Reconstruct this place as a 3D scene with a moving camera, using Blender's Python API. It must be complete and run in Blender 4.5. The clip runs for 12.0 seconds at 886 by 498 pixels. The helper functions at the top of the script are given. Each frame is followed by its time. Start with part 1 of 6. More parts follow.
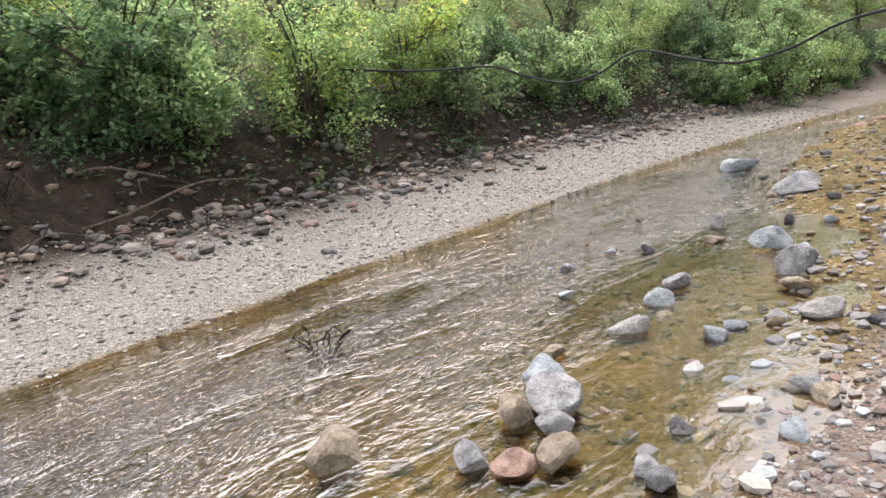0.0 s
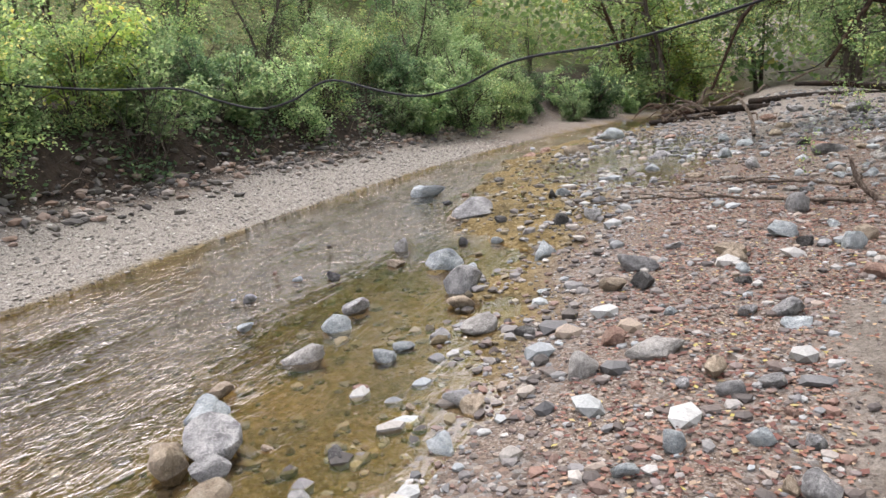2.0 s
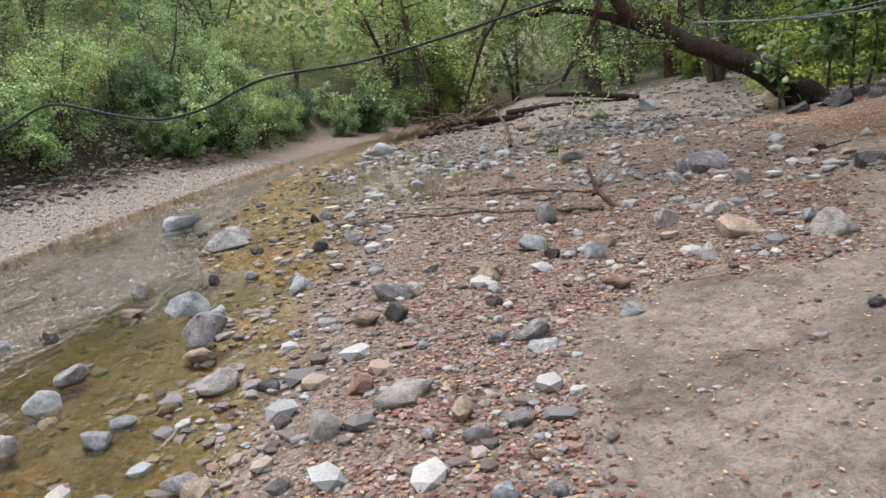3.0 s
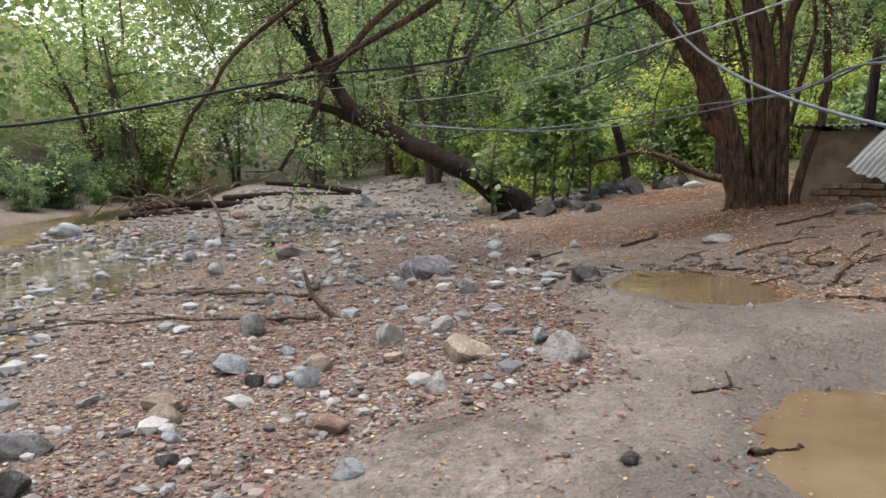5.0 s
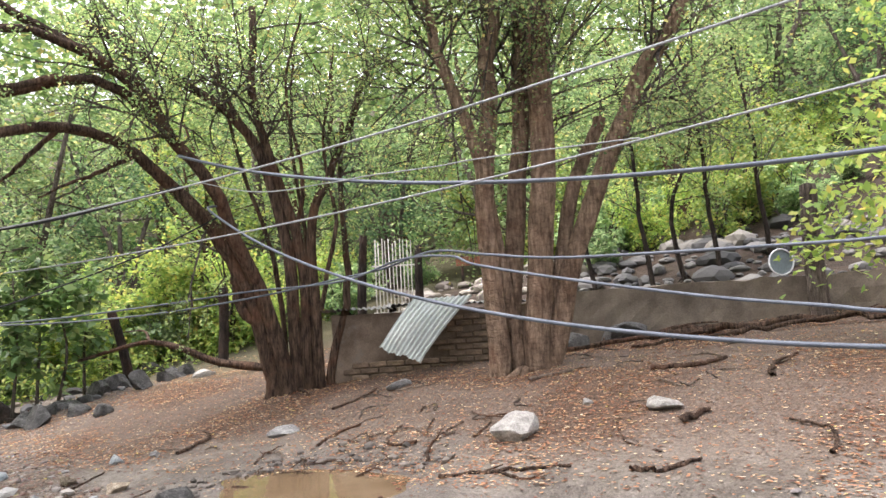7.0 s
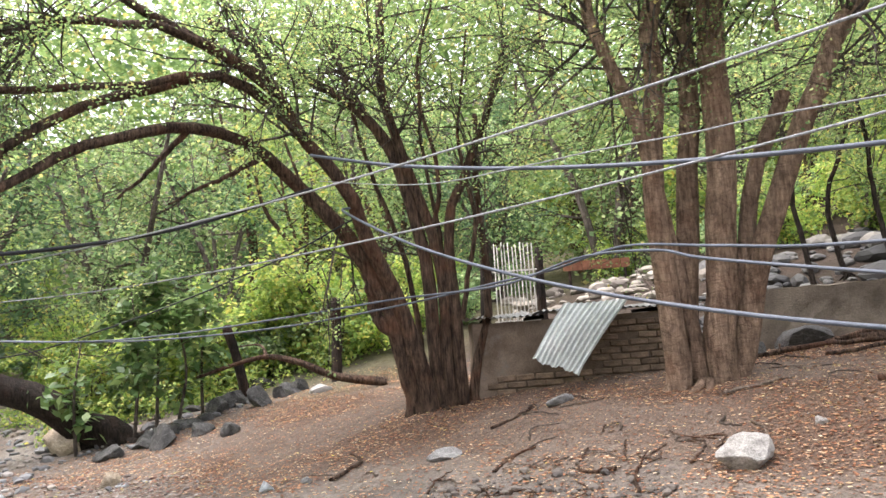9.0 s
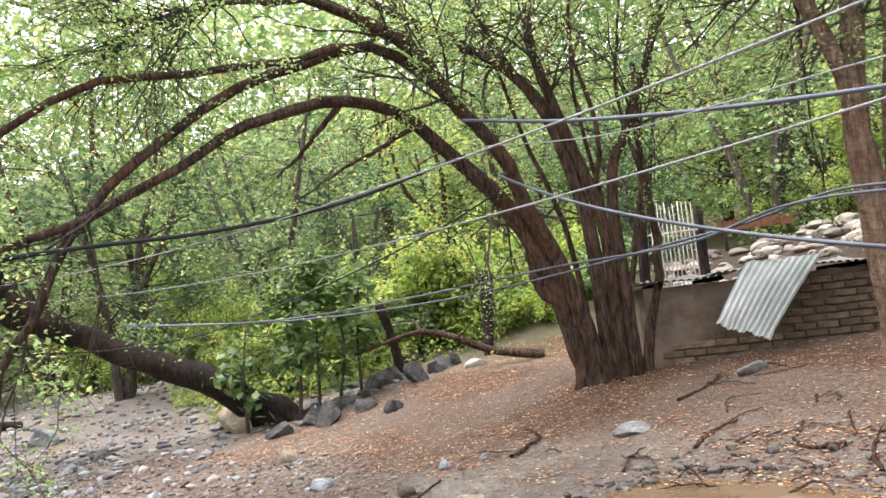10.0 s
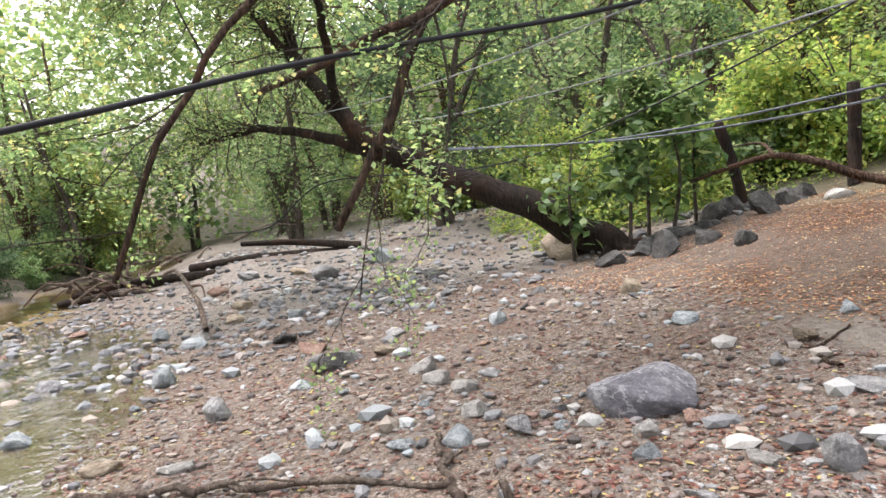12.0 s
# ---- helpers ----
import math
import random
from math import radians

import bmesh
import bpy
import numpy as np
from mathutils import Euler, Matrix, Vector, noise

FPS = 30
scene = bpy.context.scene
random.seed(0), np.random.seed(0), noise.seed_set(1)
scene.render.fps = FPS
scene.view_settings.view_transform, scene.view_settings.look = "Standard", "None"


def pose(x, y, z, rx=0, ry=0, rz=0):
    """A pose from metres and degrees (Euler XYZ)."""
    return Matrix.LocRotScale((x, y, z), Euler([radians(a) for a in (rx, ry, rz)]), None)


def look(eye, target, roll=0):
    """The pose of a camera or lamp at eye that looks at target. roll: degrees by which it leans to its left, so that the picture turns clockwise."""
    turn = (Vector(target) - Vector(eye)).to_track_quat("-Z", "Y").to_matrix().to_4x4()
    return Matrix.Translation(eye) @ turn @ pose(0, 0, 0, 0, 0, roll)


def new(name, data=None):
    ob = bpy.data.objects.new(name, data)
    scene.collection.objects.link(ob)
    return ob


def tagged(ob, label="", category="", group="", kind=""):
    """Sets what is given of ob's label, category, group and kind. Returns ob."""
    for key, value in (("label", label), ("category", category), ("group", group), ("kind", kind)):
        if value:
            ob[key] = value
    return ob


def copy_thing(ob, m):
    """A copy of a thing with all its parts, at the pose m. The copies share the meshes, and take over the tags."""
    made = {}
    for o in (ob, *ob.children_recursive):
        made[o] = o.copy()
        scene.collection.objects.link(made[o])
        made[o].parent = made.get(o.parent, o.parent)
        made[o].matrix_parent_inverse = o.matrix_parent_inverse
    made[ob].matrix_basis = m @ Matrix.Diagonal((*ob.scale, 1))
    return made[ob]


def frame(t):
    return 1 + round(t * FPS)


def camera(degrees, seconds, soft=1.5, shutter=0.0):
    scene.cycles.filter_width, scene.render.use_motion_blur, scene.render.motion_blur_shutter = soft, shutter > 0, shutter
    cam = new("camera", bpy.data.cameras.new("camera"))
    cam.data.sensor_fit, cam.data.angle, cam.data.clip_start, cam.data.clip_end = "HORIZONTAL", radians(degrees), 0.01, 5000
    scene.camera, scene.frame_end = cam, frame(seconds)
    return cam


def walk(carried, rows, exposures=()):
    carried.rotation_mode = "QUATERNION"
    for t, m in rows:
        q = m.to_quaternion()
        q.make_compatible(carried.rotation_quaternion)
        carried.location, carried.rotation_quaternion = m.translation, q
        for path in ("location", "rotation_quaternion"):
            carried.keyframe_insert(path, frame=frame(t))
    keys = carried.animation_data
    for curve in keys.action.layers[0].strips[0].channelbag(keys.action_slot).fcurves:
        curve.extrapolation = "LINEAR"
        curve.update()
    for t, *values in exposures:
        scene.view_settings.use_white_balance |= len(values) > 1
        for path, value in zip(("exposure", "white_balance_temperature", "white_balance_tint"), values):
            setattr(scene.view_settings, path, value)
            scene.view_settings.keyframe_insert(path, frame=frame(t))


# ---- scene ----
cam = camera(62.3, 12.0)
# the plan below is drawn in units of SIZE metres
SIZE = 0.88
PATH = [
    (0, (0.439, -0.169, 1.877), (0.205, 1.773, 1.458), -6.8),
    (0.5, (0.432, -0.148, 1.852), (0.28, 1.798, 1.42), -7.1),
    (1, (0.428, -0.131, 1.863), (0.416, 1.816, 1.405), -8.2),
    (1.5, (0.504, -0.134, 1.845), (0.744, 1.797, 1.386), -6.1),
    (2, (0.836, -0.1, 1.85), (1.349, 1.786, 1.426), -4.4),
    (2.5, (1.055, -0.004, 1.808), (1.711, 1.825, 1.334), -7.7),
    (3, (1.4, 0.233, 1.89), (2.432, 1.889, 1.453), -5.6),
    (3.2, (1.565, 0.295, 1.894), (2.703, 1.889, 1.489), -4.5),
    (4.8, (2.233, 0.962, 1.868), (3.773, 2.202, 1.565), -0.2),
    (5, (2.338, 1.1, 1.89), (3.945, 2.266, 1.65), -0.3),
    (5.5, (2.54, 1.434, 1.994), (4.386, 2.203, 1.974), -0.5),
    (6, (2.442, 1.972, 1.983), (4.426, 2.225, 2.002), -0.7),
    (6.5, (2.516, 2.363, 2.003), (4.507, 2.251, 2.154), -2.3),
    (6.7, (2.6, 2.521, 2.037), (4.578, 2.316, 2.25), -3.2),
    (8.3, (3.432, 3.503, 2.072), (5.416, 3.322, 2.25), -4.3),
    (8.5, (3.613, 3.637, 2.088), (5.598, 3.515, 2.299), -4.2),
    (9, (3.871, 3.874, 2.111), (5.855, 3.843, 2.357), -4.4),
    (9.5, (4.073, 4.163, 2.122), (6.062, 4.236, 2.322), -5.3),
    (10, (4.357, 4.406, 2.105), (6.321, 4.719, 2.315), -6.4),
    (10.5, (4.519, 4.57, 2.066), (6.461, 5.013, 2.253), -5.1),
    (11, (4.684, 4.941, 1.988), (6.599, 5.516, 2.06), -4.1),
    (11.5, (4.86, 5.223, 1.939), (6.704, 5.994, 1.888), -4.4),
    (12, (5.209, 5.464, 1.933), (6.891, 6.536, 1.789), -5.7),
]
walk(cam, [(t, look(Vector(eye) * SIZE, Vector(target) * SIZE, roll)) for t, eye, target, roll in PATH],
     exposures=[(t, stops, 6500, 18) for t, stops in ((0, 0.66), (2.0, 0.5), (2.7, 0.38), (4.0, 0.25), (5.2, 0.36), (6.3, 0.88), (8.3, 1.05), (10.0, 1.08), (12.0, 0.9))])

# ---- light: bright overcast sky with a weak, wide sun ----
world = bpy.data.worlds.new("overcast_sky")
scene.world = world
world.use_nodes = True
wn, wl = world.node_tree.nodes, world.node_tree.links
sky = wn.new("ShaderNodeTexSky")
sky.sky_type, sky.sun_disc = "NISHITA", False
sky.sun_elevation, sky.sun_rotation = radians(66), radians(0)
sky.air_density, sky.dust_density = 1.5, 4.0
veil = wn.new("ShaderNodeHueSaturation")
veil.inputs["Saturation"].default_value = 0.25
wl.new(sky.outputs[0], veil.inputs["Color"])
wl.new(veil.outputs[0], wn["Background"].inputs["Color"])
wn["Background"].inputs["Strength"].default_value = 0.31
sun_data = bpy.data.lights.new("sun", "SUN")
sun_data.energy, sun_data.angle, sun_data.color = 0.7, radians(25), (1.0, 0.96, 0.9)
sun = new("sun", sun_data)
sun.matrix_world = look((6, 26, 45), (6, 6, 0))

# ---- materials ----
def material(name):
    m = bpy.data.materials.new(name)
    m.use_nodes = True
    n = m.node_tree.nodes
    return m, n, m.node_tree.links, n["Principled BSDF"]


def ramp(n, stops, mode="LINEAR"):
    r = n.new("ShaderNodeValToRGB")
    r.color_ramp.interpolation = mode
    while len(r.color_ramp.elements) < len(stops):
        r.color_ramp.elements.new(0.5)
    for e, (p, c) in zip(r.color_ramp.elements, stops):
        e.position, e.color = p, (*c, 1)
    return r


def noise_node(n, l, coord, scale, detail=6.0, rough=0.6):
    t = n.new("ShaderNodeTexNoise")
    t.inputs["Scale"].default_value, t.inputs["Detail"].default_value, t.inputs["Roughness"].default_value = scale, detail, rough
    l.new(coord, t.inputs["Vector"])
    return t


def mix_node(n, l, kind, fac, a, b):
    m = n.new("ShaderNodeMix")
    m.data_type, m.blend_type = "RGBA", kind
    for key, v in ((0, fac), (6, a), (7, b)):
        if isinstance(v, (int, float)):
            m.inputs[key].default_value = v
        elif isinstance(v, tuple):
            m.inputs[key].default_value = (*v, 1)
        else:
            l.new(v, m.inputs[key])
    return m.outputs[2]


def bump_node(n, l, height, strength, distance, bsdf, below=None):
    b = n.new("ShaderNodeBump")
    b.inputs["Strength"].default_value, b.inputs["Distance"].default_value = strength, distance
    l.new(height, b.inputs["Height"])
    if below:
        l.new(below, b.inputs["Normal"])
    l.new(b.outputs[0], bsdf.inputs["Normal"])
    return b.outputs[0]


def rough_mat(name, dark, light, scale=8.0, grain=60.0, rough=0.85, bump=0.5, vary=0.0, patches=None, spec=0.3):
    """Two-tone weathered surface: broad patches, fine grain and relief; vary shifts the value from object to object."""
    m, n, l, b = material(name)
    co = n.new("ShaderNodeTexCoord").outputs["Object"]
    big, fine = noise_node(n, l, co, scale), noise_node(n, l, co, grain, 8, 0.7)
    r = ramp(n, [(0.3, dark), (0.7, light)])
    l.new(big.outputs[0], r.inputs[0])
    c = mix_node(n, l, "OVERLAY", 0.6, r.outputs[0], fine.outputs[0])
    if patches:
        pr = ramp(n, [(0.55, (0, 0, 0)), (0.68, (1, 1, 1))])
        l.new(noise_node(n, l, co, scale * 0.6, 9, 0.75).outputs[0], pr.inputs[0])
        c = mix_node(n, l, "MIX", pr.outputs[0], c, patches)
    if vary:
        info = n.new("ShaderNodeObjectInfo")
        hs = n.new("ShaderNodeHueSaturation")
        mr = n.new("ShaderNodeMapRange")
        mr.inputs[3].default_value, mr.inputs[4].default_value = 1 - vary, 1 + vary
        l.new(info.outputs["Random"], mr.inputs[0])
        l.new(mr.outputs[0], hs.inputs["Value"])
        l.new(c, hs.inputs["Color"])
        c = hs.outputs[0]
    l.new(c, b.inputs["Base Color"])
    b.inputs["Roughness"].default_value = rough
    b.inputs["Specular IOR Level"].default_value = spec
    bump_node(n, l, fine.outputs[0], bump, 0.02, b)
    return m


def bark_mat(name, dark, light, rings=False, red=0.3):
    """Furrowed bark, stretched along the stem; rings adds cross cracks; reddish where the outer bark has peeled."""
    m, n, l, b = material(name)
    co = n.new("ShaderNodeTexCoord").outputs["Object"]
    mp = n.new("ShaderNodeMapping")
    mp.inputs["Scale"].default_value = (17, 17, 3.4) if rings else (26, 26, 3.6)
    l.new(co, mp.inputs[0])
    furrow = noise_node(n, l, mp.outputs[0], 1.0, 9, 0.72)
    broad = noise_node(n, l, co, 1.6, 5)
    r = ramp(n, [(0.36, dark), (0.5, tuple(0.6 * a + 0.4 * c for a, c in zip(dark, light))), (0.66, light)])
    l.new(furrow.outputs[0], r.inputs[0])
    peel = ramp(n, [(0.5, (0, 0, 0)), (0.7, (red, red, red))])
    l.new(broad.outputs[0], peel.inputs[0])
    c = mix_node(n, l, "MIX", peel.outputs[0], r.outputs[0], (0.2, 0.085, 0.045))
    damp = ramp(n, [(0.36, (0.3, 0.28, 0.27)), (0.56, (1, 1, 1))])
    l.new(noise_node(n, l, co, 2.3, 7, 0.7).outputs[0], damp.inputs[0])
    c = mix_node(n, l, "MULTIPLY", 0.65, c, damp.outputs[0])
    h = furrow.outputs[0]
    if rings:
        mp2 = n.new("ShaderNodeMapping")
        mp2.inputs["Scale"].default_value = (3.5, 3.5, 11)
        warp = noise_node(n, l, co, 3.0, 3)
        l.new(mix_node(n, l, "LINEAR_LIGHT", 0.12, co, warp.outputs["Color"]), mp2.inputs[0])
        v = n.new("ShaderNodeTexVoronoi")
        v.feature = "DISTANCE_TO_EDGE"
        v.inputs["Scale"].default_value = 1.0
        l.new(mp2.outputs[0], v.inputs["Vector"])
        vr = ramp(n, [(0.0, (0.28, 0.28, 0.28)), (0.09, (1, 1, 1))])
        l.new(v.outputs[0], vr.inputs[0])
        c = mix_node(n, l, "MULTIPLY", 0.36, c, vr.outputs[0])
        h = mix_node(n, l, "MULTIPLY", 0.3, h, vr.outputs[0])
    l.new(c, b.inputs["Base Color"])
    b.inputs["Roughness"].default_value = 0.9
    b.inputs["Specular IOR Level"].default_value = 0.2
    bump_node(n, l, h, 1.0, 0.09, b)
    return m


def leaf_mat(name, stops, through_light=0.45, rough=0.55):
    """Leaves: each one takes its own tint; light passes through them."""
    m, n, l, b = material(name)
    geo = n.new("ShaderNodeNewGeometry")
    info = n.new("ShaderNodeObjectInfo")
    r = ramp(n, stops)
    l.new(geo.outputs["Random Per Island"], r.inputs[0])
    hs = n.new("ShaderNodeHueSaturation")
    mr = n.new("ShaderNodeMapRange")
    mr.inputs[3].default_value, mr.inputs[4].default_value = 0.75, 1.3
    l.new(info.outputs["Random"], mr.inputs[0])
    l.new(mr.outputs[0], hs.inputs["Value"])
    l.new(r.outputs[0], hs.inputs["Color"])
    l.new(hs.outputs[0], b.inputs["Base Color"])
    b.inputs["Roughness"].default_value = rough
    b.inputs["Specular IOR Level"].default_value = 0.35
    tr = n.new("ShaderNodeBsdfTranslucent")
    warm = mix_node(n, l, "MULTIPLY", 1.0, hs.outputs[0], (1.17, 1.1, 0.92))
    l.new(warm, tr.inputs["Color"])
    mx = n.new("ShaderNodeMixShader")
    mx.inputs[0].default_value = through_light
    l.new(b.outputs[0], mx.inputs[1])
    l.new(tr.outputs[0], mx.inputs[2])
    l.new(mx.outputs[0], n["Material Output"].inputs[0])
    return m


def rock_mat(name, tones, veins, rough=0.78, vary=0.2, big=3.2):
    """River stone: three mottled tones, speckle, pale veins or crusts, pitted relief."""
    m, n, l, b = material(name)
    co = n.new("ShaderNodeTexCoord").outputs["Object"]
    info = n.new("ShaderNodeObjectInfo")
    shift = n.new("ShaderNodeVectorMath")
    l.new(co, shift.inputs[0])
    far = n.new("ShaderNodeMath")
    far.operation = "MULTIPLY"
    far.inputs[1].default_value = 40
    l.new(info.outputs["Random"], far.inputs[0])
    l.new(far.outputs[0], shift.inputs[1])
    p = shift.outputs[0]
    mottle, speck, grain = noise_node(n, l, p, big, 9, 0.72), noise_node(n, l, p, 26, 4, 0.7), noise_node(n, l, p, 75, 6, 0.75)
    r = ramp(n, [(0.34, tones[0]), (0.5, tones[1]), (0.64, tones[2])])
    l.new(mottle.outputs[0], r.inputs[0])
    c = mix_node(n, l, "OVERLAY", 0.75, r.outputs[0], speck.outputs[0])
    c = mix_node(n, l, "OVERLAY", 0.55, c, grain.outputs[0])
    v = ramp(n, [(0.485, (0, 0, 0)), (0.5, (0.75, 0.75, 0.75)), (0.515, (0, 0, 0))])
    l.new(noise_node(n, l, p, big * 0.8, 5, 0.6).outputs[0], v.inputs[0])
    c = mix_node(n, l, "MIX", v.outputs[0], c, veins)
    hs = n.new("ShaderNodeHueSaturation")
    mr = n.new("ShaderNodeMapRange")
    mr.inputs[3].default_value, mr.inputs[4].default_value = 1 - vary, 1 + vary
    l.new(info.outputs["Random"], mr.inputs[0])
    l.new(mr.outputs[0], hs.inputs["Value"])
    l.new(c, hs.inputs["Color"])
    l.new(hs.outputs[0], b.inputs["Base Color"])
    b.inputs["Roughness"].default_value = rough
    b.inputs["Specular IOR Level"].default_value = 0.3
    pits = n.new("ShaderNodeBump")
    pits.inputs["Strength"].default_value, pits.inputs["Distance"].default_value = 0.7, 0.12
    l.new(mottle.outputs[0], pits.inputs["Height"])
    bump_node(n, l, speck.outputs[0], 0.6, 0.05, b, pits.outputs[0])
    return m


ROCK = {
    "grey": rock_mat("grey_stone", ((0.13, 0.13, 0.13), (0.28, 0.28, 0.275), (0.44, 0.435, 0.425)), (0.45, 0.44, 0.42), 0.78, 0.25),
    "white": rock_mat("pale_stone", ((0.22, 0.21, 0.19), (0.4, 0.385, 0.355), (0.54, 0.525, 0.49)), (0.24, 0.23, 0.21), 0.8, 0.15),
    "tan": rock_mat("tan_stone", ((0.2, 0.155, 0.105), (0.38, 0.31, 0.225), (0.52, 0.44, 0.335)), (0.27, 0.23, 0.18), 0.8, 0.2),
    "dark": rock_mat("dark_stone", ((0.025, 0.025, 0.025), (0.07, 0.069, 0.066), (0.15, 0.146, 0.14)), (0.2, 0.2, 0.19), 0.6, 0.25),
    "blue": rock_mat("blue_grey_stone", ((0.18, 0.21, 0.22), (0.36, 0.4, 0.405), (0.52, 0.56, 0.56)), (0.5, 0.52, 0.51), 0.72, 0.25),
    "pink": rock_mat("reddish_stone", ((0.2, 0.115, 0.085), (0.35, 0.225, 0.17), (0.48, 0.34, 0.27)), (0.3, 0.24, 0.2), 0.8, 0.2),
    "mottled": rock_mat("mottled_boulder_stone", ((0.085, 0.08, 0.095), (0.17, 0.165, 0.18), (0.4, 0.4, 0.41)), (0.48, 0.48, 0.48), 0.85, 0.0, 2.2),
}
BARK_BROWN = bark_mat("brown_furrowed_bark", (0.016, 0.011, 0.009), (0.22, 0.145, 0.1), False, 0.55)
BARK_RINGED = bark_mat("ringed_red_brown_bark", (0.13, 0.085, 0.058), (0.46, 0.33, 0.235), True, 0.35)
BARK_BLACK = bark_mat("blackened_bark", (0.011, 0.009, 0.007), (0.07, 0.052, 0.04), False, 0.25)
BARK_GREY = bark_mat("grey_bark", (0.05, 0.042, 0.036), (0.24, 0.2, 0.165), False, 0.1)
WOOD_DEAD = bark_mat("bleached_dead_wood", (0.11, 0.085, 0.065), (0.38, 0.31, 0.25), False, 0.2)
LEAF_FINE = leaf_mat("small_green_leaves", [(0.0, (0.115, 0.205, 0.09)), (0.55, (0.255, 0.385, 0.165)), (0.9, (0.415, 0.51, 0.24)), (1.0, (0.58, 0.49, 0.19))], 0.64)
LEAF_DARK = leaf_mat("dark_green_leaves", [(0.0, (0.055, 0.115, 0.06)), (0.7, (0.14, 0.245, 0.125)), (1.0, (0.29, 0.4, 0.22))], 0.58)
LEAF_MID = leaf_mat("mid_green_leaves", [(0.0, (0.12, 0.22, 0.115)), (0.6, (0.275, 0.41, 0.2)), (1.0, (0.47, 0.56, 0.33))], 0.64)
LEAF_LIME = leaf_mat("yellow_green_leaves", [(0.0, (0.14, 0.25, 0.07)), (0.6, (0.34, 0.47, 0.13)), (0.92, (0.5, 0.54, 0.17)), (1.0, (0.52, 0.42, 0.12))], 0.55)
LEAF_BROAD = leaf_mat("broad_glossy_leaves", [(0.0, (0.07, 0.14, 0.05)), (0.7, (0.15, 0.25, 0.09)), (1.0, (0.3, 0.38, 0.16))], 0.4, 0.35)
WET_LITTER = leaf_mat("damp_dead_leaves", [(0.0, (0.07, 0.028, 0.022)), (0.35, (0.19, 0.075, 0.055)), (0.7, (0.29, 0.15, 0.105)), (0.94, (0.4, 0.3, 0.2)), (1.0, (0.5, 0.44, 0.12))], 0.2, 0.6)
LITTER = leaf_mat("fallen_leaves", [(0.0, (0.12, 0.05, 0.03)), (0.25, (0.3, 0.125, 0.065)), (0.6, (0.45, 0.24, 0.13)), (0.85, (0.56, 0.4, 0.24)), (0.97, (0.68, 0.58, 0.42)), (1.0, (0.65, 0.52, 0.12))], 0.25, 0.8)


